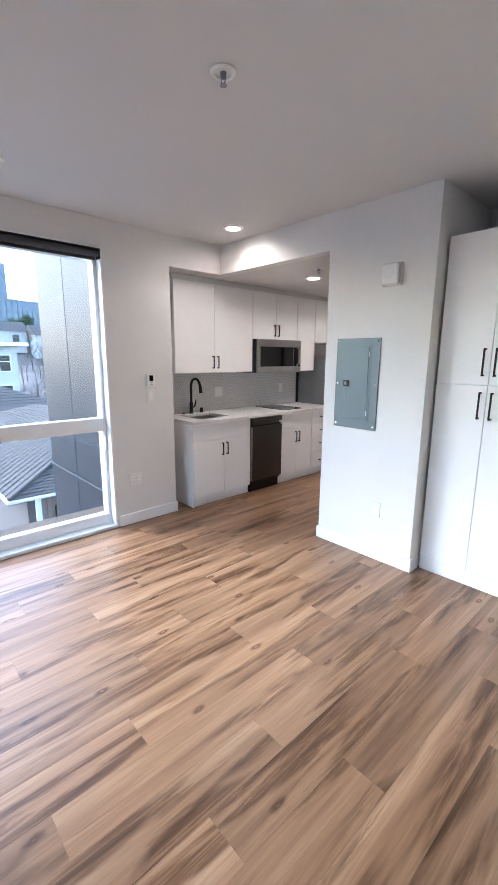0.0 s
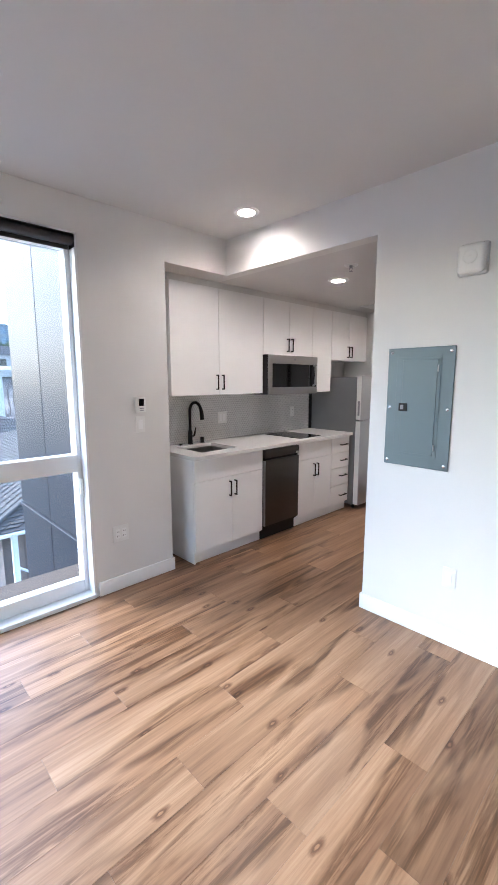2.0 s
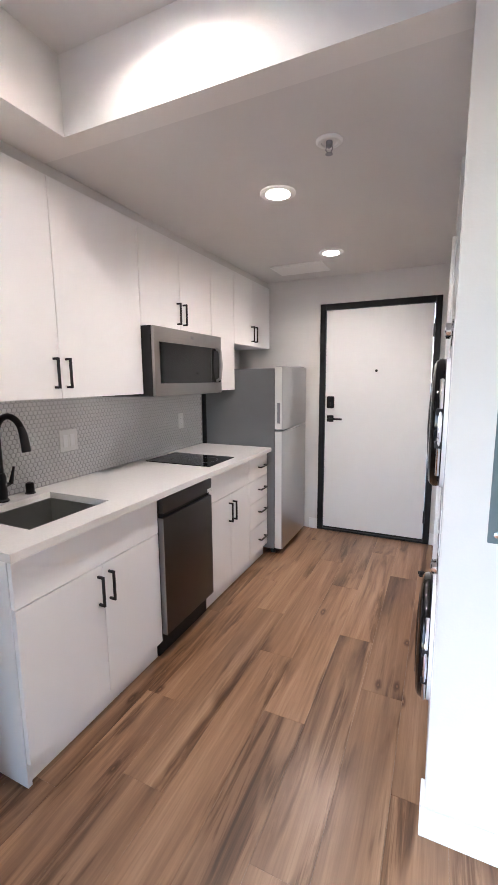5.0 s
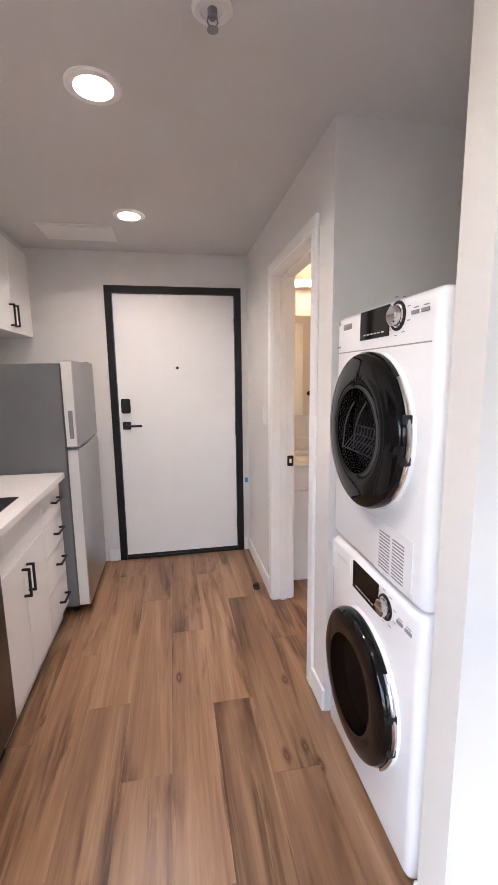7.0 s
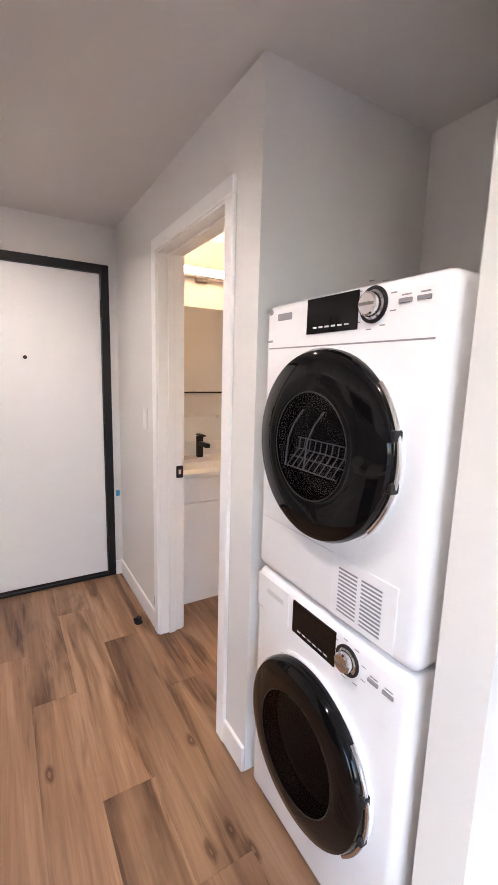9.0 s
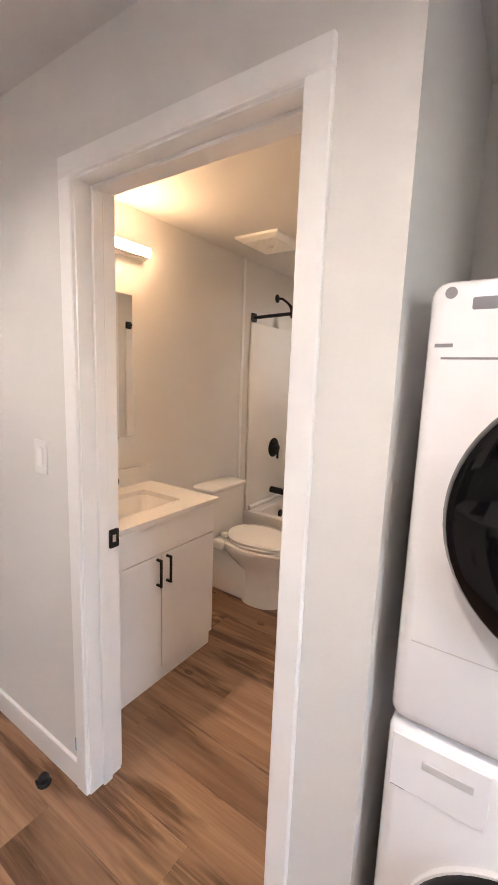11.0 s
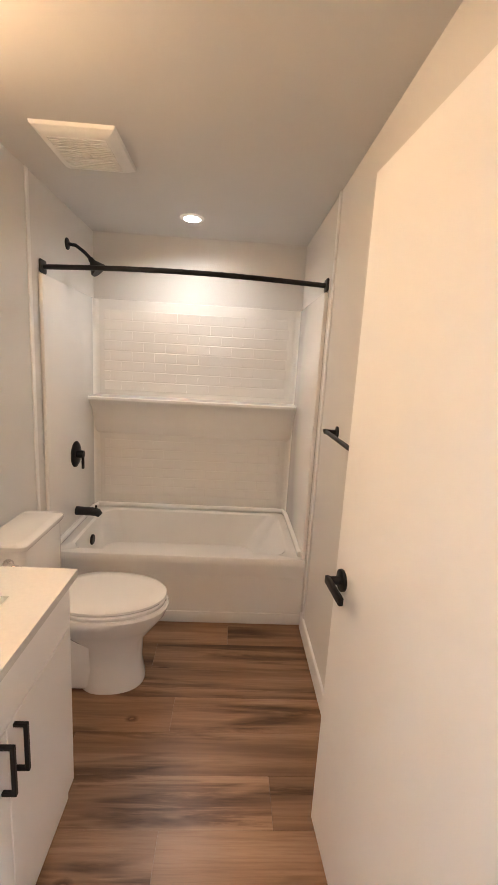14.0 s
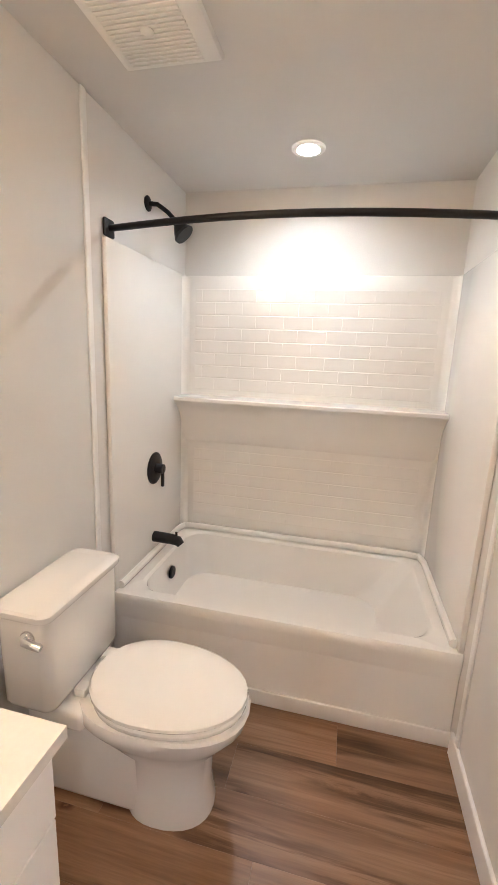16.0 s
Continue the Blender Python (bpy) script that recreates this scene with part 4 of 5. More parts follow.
def laundry(name, z0, z1, label, cz, kz, dz0, dz1, dryer):
    y0, y1, xf, xb = 2.90, 3.498, -1.765, -1.16
    m = thing(name, (-1.46, 3.2, z0), label, "dryer" if dryer else "washing machine")
    part("body", bx((xf, y0, z0 + 0.003), (xb, y1, z1), 0.028, 4), APPL, m)
    cy, r, seg = 3.205, 0.232, 56
    # hinged round door: dark rim, white ring behind, smoked bowl
    part("door_ring", round_ring(xf, cy, cz, [(r + 0.004, 0.001), (r + 0.004, -0.012), (r - 0.004, -0.0128), (r - 0.01, 0.001)], seg), APPL, m)
    q = 0.128 if dryer else 0.15
    dr = part("door", round_ring(xf, cy, cz, [(r, -0.013), (r + 0.001, -0.03), (r - 0.006, -0.043), (r - 0.02, -0.05), (q + 0.006, -0.056), (q, -0.054), (q - 0.004, -0.004), (r - 0.02, -0.004)], seg), BLACKG, m, "round black glossy door")
    # flat dark disc in place of a hollow drum, its shade painted in
    part("drum", cyl(B(), (xf - 0.0035, cy, cz), "x", q - 0.002, 0.002, 40), DRUM_SHADE, dr, "near-black disc standing for the shaded drum cavity")
    part("door_glass", lathe(B(), (xf, cy, cz), "x", [(q + 0.001, -0.0535), (q * 0.9, -0.058), (q * 0.5, -0.062), (0.004, -0.063)], 40), DGLASS, dr, "smoked domed glass")
    part("glass_rim", round_ring(xf, cy, cz, [(q + 0.004, -0.0562), (q + 0.002, -0.0572), (q, -0.0562)], 48), BLACKP, dr)
    part("handle", tube(B(), [(xf - 0.022, cy - (r + 0.004) * math.cos(a), cz + (r + 0.004) * math.sin(a)) for a in [radians(-42 + 6 * k) for k in range(15)]], 0.0065, 10), CHROME, dr, "chrome edge grip")
    for a in (-12, 14):
        part("catch", bx((xf - 0.035, cy - (r + 0.008) * math.cos(radians(a)) - 0.002, cz + r * math.sin(radians(a)) - 0.012), (xf - 0.012, cy - (r + 0.0) * math.cos(radians(a)) + 0.006, cz + r * math.sin(radians(a)) + 0.012), 0.003), BLACKP, dr)
    part("display", bx((xf - 0.003, 3.125, dz0), (xf + 0.002, 3.30, dz1), 0.001), BLACKG, m, "black glass display")
    for k in range(6):
        part("print_mark", bx((xf - 0.0035, 3.15 + k * 0.022, dz0 + 0.012), (xf - 0.003, 3.164 + k * 0.022, dz0 + 0.016)), PALETXT, m)
    ky = 3.083
    kn = part("dial", lathe(B(), (xf, ky, kz), "x", [(0.030, 0), (0.030, -0.004), (0.026, -0.006), (0.025, -0.020), (0.021, -0.023), (0.008, -0.023)], 32), CHROME, m, "chrome program dial")
    part("dial_rim", lathe(B(), (xf, ky, kz), "x", [(0.038, 0), (0.038, -0.003), (0.031, -0.003), (0.031, 0)], 32), BLACKP, kn)
    part("dial_mark", bx((xf - 0.0245, ky - 0.02, kz - 0.003), (xf - 0.023, ky + 0.02, kz + 0.003)), STEEL, kn)
    for k in range(9):
        a = radians(-160 + 40 * k)
        c = Vector((xf, ky + 0.055 * math.cos(a), kz + 0.05 * math.sin(a)))
        part("print_mark", bx(c - Vector((0.0006, 0.007, 0.0012)), c + Vector((0.0002, 0.007, 0.0012))), GREYTXT, m)
    for k in range(2):
        part("button", bx((xf - 0.004, 2.945 + k * 0.042, kz - 0.006), (xf + 0.001, 2.975 + k * 0.042, kz + 0.003), 0.001), GREYTXT, m)
        part("print_mark", bx((xf - 0.0006, 2.948 + k * 0.042, kz + 0.008), (xf, 2.97 + k * 0.042, kz + 0.011)), GREYTXT, m)
    part("badge", cyl(B(), (xf - 0.001, 3.465, dz1 - 0.012), "x", 0.009, 0.001, 20), GREYTXT, m)
    part("print_mark", bx((xf - 0.0006, 3.455, dz0 - 0.012), (xf, 3.482, dz0 - 0.006)), GREYTXT, m)
    if dryer:
        part("drawer_grip", bx((xf - 0.001, 3.365, kz - 0.004), (xf + 0.004, 3.435, kz + 0.018), 0.004, 2), GREYTXT, m)
        part("seam", bx((xf - 0.0006, y0 + 0.03, 1.497), (xf + 0.001, y1 - 0.027, 1.5005)), GREYTXT, m)
        g = part("filter_cover", bx((xf - 0.003, 2.955, 0.845), (xf + 0.001, 3.155, 1.0), 0.002), APPL, m)
        for c0 in (2.995, 3.068):
            for k in range(12):
                part("slot", bx((xf - 0.0036, c0, 0.862 + k * 0.0098), (xf - 0.003, c0 + 0.06, 0.8665 + k * 0.0098)), GREYTXT, g)
        part("seam", bx((xf - 0.0006, 3.155, 0.998), (xf + 0.001, y1 - 0.027, 1.0005)), PALETXT, m)
        # wire drying rack behind the door glass: a sloping basket of bars with two upright hoops
        wf, wb = xf - 0.050, xf - 0.010
        zf, zb = cz - 0.062, cz - 0.004
        for k in range(9):
            y = cy + 0.088 - k * 0.021
            part("rack_wire", tube(B(), [(wb, y, zb + 0.012), (wb - 0.004, y, zb - 0.016), (wf, y, zf)], 0.0016, 6), GREYTXT, dr)
        for xw, zw, e in ((wf, zf, 0.096), (wb, zb + 0.012, 0.096), (wb - 0.004, zb - 0.016, 0.10), ((wf + wb) / 2, (zf + zb) / 2 - 0.006, 0.10)):
            part("rack_wire", tube(B(), [(xw, cy - e, zw), (xw, cy + e, zw)], 0.0018, 6), GREYTXT, dr)
        for y in (cy + 0.096, cy + 0.02):
            part("rack_hoop", tube(B(), [(wf, y, zf), (wf + 0.004, y - 0.004, cz + 0.01), (wf + 0.008, y - 0.022, cz + 0.05), (wf + 0.012, y - 0.05, cz + 0.085)], 0.0022, 8), GREYTXT, dr)
    else:
        part("detergent_drawer", bx((xf - 0.003, 3.32, dz0 - 0.01), (xf + 0.001, 3.485, dz1 + 0.008), 0.002), APPL, m)
        part("drawer_grip", bx((xf - 0.004, 3.345, kz + 0.005), (xf - 0.002, 3.43, kz + 0.022), 0.001), PALETXT, m)
        for yy in (y0 + 0.06, y1 - 0.06):
            for xx in (xf + 0.07, xb - 0.07):
                part("foot", cyl(B(), (xx, yy, 0), "z", 0.022, 0.02, 14), BLACKP, m)


laundry("washing_machine", 0.012, 0.822, "white front-load washing machine under the dryer", 0.42, 0.752, 0.705, 0.80, False)
laundry("tumble_dryer", 0.824, 1.622, "white tumble dryer stacked on the washing machine", 1.258, 1.575, 1.528, 1.612, True)


# ---------------------------------------------------------------- bathroom
def vanity():
    x0, x1, yf, zt = XB + 0.003, -0.872, 4.65, 0.838
    v = thing("bathroom_vanity", ((x0 + x1) / 2, 4.9, 0), "white two-door bathroom vanity cabinet", "vanity")
    part("carcass", bx((x0, yf + 0.021, 0.0), (x1, YBL - 0.014, zt - 0.19), 0.001), CAB, v)
    part("end_panel", bx((x1 - 0.018, yf + 0.021, zt - 0.189), (x1, YBL - 0.014, zt - 0.026), 0.001), CAB, v)
    part("end_panel", bx((x0, yf + 0.021, zt - 0.189), (x0 + 0.018, YBL - 0.014, zt - 0.026), 0.001), CAB, v)
    part("drawer_front", bx((x0, yf, 0.655), (x1, yf + 0.019, zt - 0.03), 0.0015), CAB, v)
    xm = -1.245
    for a, b, s in ((x0, xm, -1), (xm, x1, 1)):
        d = part("door", bx((a + 0.0015, yf, 0.085), (b - 0.0015, yf + 0.019, 0.651), 0.0015), CAB, v)
        pull(d, (xm + s * 0.03, yf, 0.575), "z", (0, -1, 0), 0.13)
    tx0, tx1, ty0, ty1 = XB, -0.86, 4.628, YBL
    sx0, sx1, sy0, sy1 = -1.50, -1.02, 4.75, 5.03
    w = B()
    for lo, hi in (((tx0, ty0), (tx1, sy0)), ((tx0, sy1), (tx1, ty1)), ((tx0, sy0), (sx0, sy1)), ((sx1, sy0), (tx1, sy1))):
        box(w, (*lo, zt - 0.024), (*hi, zt))
    bmesh.ops.remove_doubles(w, verts=w.verts[:], dist=0.0001)
    obj("worktop", w, QUARTZ, "white quartz vanity top with a sink cut-out", "worktop")
    obj("vanity_splash", bx((tx0, YBL - 0.016, zt), (tx1, YBL, zt + 0.10), 0.002), QUARTZ, "low white quartz upstand behind the vanity", "upstand")
    s = thing("basin", ((sx0 + sx1) / 2, (sy0 + sy1) / 2, zt - 0.16), "white rectangular undermount wash basin", "basin")

    def rect(ins, z, n=6, r=0.05):
        pts = []
        for cx, cy, a0 in ((sx1 - ins - r, sy1 - ins - r, 0), (sx0 + ins + r, sy1 - ins - r, 90), (sx0 + ins + r, sy0 + ins + r, 180), (sx1 - ins - r, sy0 + ins + r, 270)):
            for k in range(n + 1):
                a = radians(a0 + 90 * k / n)
                pts.append((cx + r * math.cos(a), cy + r * math.sin(a), z))
        return pts
    part("bowl", loft(B(), [rect(-0.02, zt - 0.15), rect(-0.02, zt - 0.025), rect(-0.004, zt - 0.025), rect(0.004, zt - 0.04), rect(0.02, zt - 0.12), rect(0.06, zt - 0.14)]), PORC, s)
    part("drain", lathe(B(), ((sx0 + sx1) / 2, (sy0 + sy1) / 2, zt - 0.141), "z", [(0.03, 0), (0.03, 0.004), (0.01, 0.006)]), BLACK, s)
    fx, fy = -1.262, 5.08
    f = thing("basin_faucet", (fx, fy, zt), "matte black single-lever basin faucet", "faucet")
    part("body", bx((fx - 0.021, fy - 0.021, zt), (fx + 0.021, fy + 0.021, zt + 0.15), 0.006, 2), BLACK, f)
    part("spout", bx((fx - 0.018, fy - 0.14, zt + 0.085), (fx + 0.018, fy - 0.02, zt + 0.115), 0.006, 2), BLACK, f)
    part("lever", bx((fx - 0.017, fy - 0.07, zt + 0.152), (fx + 0.017, fy + 0.03, zt + 0.164), 0.004, 2), BLACK, f)
    m = thing("mirror", (-1.27, YBL, 1.113), "frameless rectangular bathroom mirror", "mirror")
    part("glass", bx((-1.56, YBL - 0.006, 1.113), (-0.98, YBL, 1.864), 0.001), MIRROR, m)
    for x in (-1.45, -1.09):
        part("clip", bx((x - 0.01, YBL - 0.008, 1.105), (x + 0.01, YBL, 1.12), 0.001), CHROME, m)
    l = thing("vanity_light", (-1.2, YBL, 2.06), "linear warm LED vanity light bar, switched on", "light")
    part("channel", bx((-1.535, YBL - 0.036, 2.052), (-0.902, YBL, 2.112), 0.003), PLAS, l)
    # two lips added to hold the tube's light off the wall behind
    part("shield_lip", bx((-1.535, YBL - 0.055, 2.060), (-0.902, YBL - 0.0365, 2.0675), 0.001), PLAS, l)
    part("shield_lip", bx((-1.535, YBL - 0.060, 2.1045), (-0.902, YBL - 0.0365, 2.112), 0.001), PLAS, l)
    part("bracket", bx((-1.27, YBL - 0.03, 2.025), (-1.19, YBL, 2.0515), 0.003), STEEL, l)
    part("tube", bx((-1.53, YBL - 0.078, 2.068), (-0.907, YBL - 0.0365, 2.104), 0.010, 3), LEDV, l)


vanity()


def toilet():
    cx = -0.31
    t = thing("toilet", (cx, 4.8, 0), "white two-piece toilet with a closed lid", "toilet")

    def egg(y_back, y_front, w, z, n=32, sq=2.3):
        """Rounded outline: broad at the back, drawn out at the front."""
        pts, yc = [], y_back - (y_back - y_front) * 0.42
        for k in range(n):
            a = 2 * math.pi * k / n
            c, s = math.cos(a), math.sin(a)
            x = math.copysign(abs(c) ** (2 / sq), c) * w
            y = yc + (math.copysign(abs(s) ** (2 / sq), s)) * ((y_back - yc) if s > 0 else (yc - y_front))
            pts.append((cx + x, y, z))
        return pts
    part("pedestal", loft(B(), [egg(4.82, 4.53, 0.115, 0.0), egg(4.82, 4.53, 0.115, 0.02), egg(4.82, 4.545, 0.106, 0.10), egg(4.83, 4.54, 0.106, 0.22), egg(4.93, 4.48, 0.14, 0.29), egg(4.98, 4.435, 0.175, 0.35), egg(4.97, 4.425, 0.182, 0.385), egg(4.97, 4.43, 0.178, 0.395)]), PORC, t)
    part("shelf", bx((cx - 0.15, 4.90, 0.32), (cx + 0.15, 5.10, 0.392), 0.02, 3), PORC, t)
    part("rear_base", bx((cx - 0.100, 4.70, 0.0), (cx + 0.100, 5.12, 0.34), 0.03, 4), PORC, t)
    part("seat", loft(B(), [egg(4.93, 4.44, 0.174, 0.397, sq=2.1), egg(4.93, 4.436, 0.178, 0.405, sq=2.1), egg(4.93, 4.436, 0.178, 0.413, sq=2.1), egg(4.93, 4.442, 0.173, 0.418, sq=2.1)]), PORC, t)
    part("lid", loft(B(), [egg(4.94, 4.44, 0.174, 0.420, sq=2.1), egg(4.94, 4.434, 0.179, 0.427, sq=2.1), egg(4.94, 4.436, 0.178, 0.436, sq=2.1), egg(4.935, 4.45, 0.167, 0.443, sq=2.1), egg(4.90, 4.50, 0.12, 0.447, sq=2.1)]), PORC, t)
    for s in (-1, 1):
        part("hinge", bx((cx + s * 0.075 - 0.022, 4.925, 0.395), (cx + s * 0.075 + 0.022, 4.965, 0.425), 0.006, 2), PORC, t)
    tk = B()

    def tank(w0, yf, z, r=0.03, n=4, ex=0.0):
        pts = []
        yb = 5.145
        for px, py, a0 in ((cx + w0 - r, yb - r, 0), (cx - w0 + r, yb - r, 90), (cx - w0 + r, yf + r, 180), (cx + w0 - r, yf + r, 270)):
            for k in range(n + 1):
                a = radians(a0 + 90 * k / n)
                pts.append((px + r * math.cos(a), py + r * math.sin(a), z))
        return pts
    tn = part("tank", loft(tk, [tank(0.17, 4.985, 0.392), tank(0.185, 4.972, 0.42), tank(0.189, 4.972, 0.69), tank(0.189, 4.972, 0.704)]), PORC, t)
    part("tank_lid", loft(B(), [tank(0.196, 4.964, 0.705), tank(0.20, 4.96, 0.713), tank(0.20, 4.96, 0.727), tank(0.193, 4.968, 0.734), tank(0.165, 4.995, 0.736)]), PORC, t)
    lv = part("flush_lever", lathe(B(), (cx - 0.187, 5.03, 0.655), "x", [(0.022, 0), (0.022, -0.008), (0.018, -0.014), (0.008, -0.016)], 16), CHROME, tn, "chrome flush lever")
    part("arm", tube(B(), [(cx - 0.205, 5.03, 0.655), (cx - 0.208, 5.005, 0.652), (cx - 0.206, 4.975, 0.645)], [0.013, 0.012, 0.010], 12), CHROME, lv)


toilet()


def tub():
    x0, x1, y0, y1, zr = 0.12, XT, YBR, YBL, 0.405
    t = thing("bathtub", ((x0 + x1) / 2, (y0 + y1) / 2, 0), "white acrylic alcove bathtub", "bathtub")

    def rr(ix0, ix1, iy0, iy1, z, r, n=6):
        pts = []
        for px, py, a0 in ((x1 - ix1 - r, y1 - iy1 - r, 0), (x0 + ix0 + r, y1 - iy1 - r, 90), (x0 + ix0 + r, y0 + iy0 + r, 180), (x1 - ix1 - r, y0 + iy0 + r, 270)):
            for k in range(n + 1):
                a = radians(a0 + 90 * k / n)
                pts.append((px + r * math.cos(a), py + r * math.sin(a), z))
        return pts
    e = 0.001
    part("basin", loft(B(), [rr(0.03, e, e, e, 0.16, 0.005), rr(e + 0.001, e, e, e, 0.36, 0.005), rr(e, e, e, e, zr - 0.012, 0.006), rr(0.008, e, e, e, zr, 0.008), rr(0.065, 0.10, 0.085, 0.085, zr, 0.09), rr(0.078, 0.112, 0.098, 0.098, zr - 0.012, 0.10),
                              rr(0.10, 0.13, 0.20, 0.115, 0.22, 0.12), rr(0.13, 0.16, 0.32, 0.14, 0.10, 0.13), rr(0.18, 0.20, 0.38, 0.19, 0.085, 0.12)]), ACRYL, t)
    part("apron", bx((x0 + 0.012, y0 + e, 0.0), (x0 + 0.03, y1 - e, zr - 0.03), 0.004), ACRYL, t)
    part("apron_foot", bx((x0 - 0.002, y0 + e, 0.0), (x0 + 0.012, y1 - e, 0.07), 0.006, 2), ACRYL, t)
    part("overflow", lathe(B(), (0.535, y1 - 0.108, 0.30), "y", [(0.034, 0), (0.034, -0.008), (0.028, -0.014), (0.01, -0.014)], 24), BLACK, t, "black overflow cap")
    part("drain", lathe(B(), (0.555, y1 - 0.26, 0.085), "z", [(0.03, 0), (0.03, 0.006), (0.02, 0.010)], 20), BLACK, t)

    # wall surround with a ledge and moulded tile relief
    s = thing("tub_surround", ((x0 + x1) / 2, (y0 + y1) / 2, zr), "glossy white acrylic tub surround with moulded tiles", "tub surround", kind="structure")
    zt = 1.866
    xb = 0.90
    part("back_panel", bx((xb, y0 + 0.022, zr + 0.001), (x1, y1 - 0.022, zt), 0.006, 2), ACRYL, s)
    for a, b in ((y0, y0 + 0.022), (y1 - 0.022, y1)):
        part("side_panel", bx((x0 + 0.012, a, zr + 0.001), (x1, b, zt), 0.006, 2), ACRYL, s)
    # rounded inner corners
    for yc, sg in ((y0 + 0.022, 1), (y1 - 0.022, -1)):
        bm, R, n = B(), 0.035, 6
        prof = [(xb, yc)] + [(xb - R + R * math.sin(radians(90 * k / n)), yc + sg * (R - R * math.cos(radians(90 * k / n)))) for k in range(n + 1)]
        loft(bm, [[(px, py, z) for px, py in prof] for z in (zr + 0.002, zt - 0.004)])
        part("cove", bm, ACRYL, s)
    # ledge: a bowed shelf whose underside sweeps back into the wall
    bm = B()
    prof = [(0.757, 1.212), (0.757, 1.198), (0.765, 1.19), (0.79, 1.178), (0.845, 1.12), (0.875, 1.04), (0.888, 0.97), (xb, 0.95), (xb, 1.222), (0.765, 1.218)]
    ys = [y0 + 0.02, y1 - 0.02]
    loft(bm, [[(px, y, pz) for px, pz in prof] for y in ys])
    part("ledge", bm, ACRYL, s)
    bead = B()
    tube(bead, [(0.16, y1 - 0.03, zr + 0.02), (0.80, y1 - 0.03, zr + 0.02), (0.87, y1 - 0.045, zr + 0.02), (0.888, y1 - 0.11, zr + 0.02), (0.888, y0 + 0.11, zr + 0.02), (0.87, y0 + 0.045, zr + 0.02), (0.80, y0 + 0.03, zr + 0.02), (0.16, y0 + 0.03, zr + 0.02)], 0.019, 10)
    part("bead", bead, ACRYL, s)
    shapes = {}

    def tile(a, b, c, d):
        key = round(b - a, 3)
        if key not in shapes:
            w, h, q = (b - a) / 2, (d - c) / 2, 0.004
            bm = B()
            lo = [bm.verts.new(p) for p in ((0.001, -w, -h), (0.001, w, -h), (0.001, w, h), (0.001, -w, h))]
            hi = [bm.verts.new(p) for p in ((-0.0014, -w + q * 0.2, -h + q), (-0.0014, w - q * 0.2, -h + q), (-0.0014, w - q * 0.2, h - q), (-0.0014, -w + q * 0.2, h - q))]
            for k in range(4):
                bm.faces.new((lo[k], lo[(k + 1) % 4], hi[(k + 1) % 4], hi[k]))
            bm.faces.new(hi)
            shapes[key] = mesh_of(bm, "tile", ACRYL, False)
        o = new("tile", shapes[key])
        o.parent = s
        o.location = Vector((xb, (a + b) / 2, (c + d) / 2)) - WORLD_AT[s.name]
    for za, zb in ((1.255, 1.80), (0.50, 0.94)):
        h, w, row, z = 0.068, 0.152, 0, za
        while z + h <= zb + 0.01:
            y = y0 + 0.10 + (0 if row % 2 else -w / 2)
            while y < y1 - 0.10:
                a, b = max(y, y0 + 0.09), min(y + w, y1 - 0.09)
                if b - a > 0.02:
                    tile(a, b, z, z + h)
                y += w
            z += h
            row += 1


tub()
for y0, y1 in ((YBL - 0.009, YBL), (YBR, YBR + 0.009)):
    obj("trim", bx((0.026, y0, 0.0), (0.056, y1, ZK), 0.004, 2), TRIM, "white vertical trim beside the tub alcove", "trim", "structure")


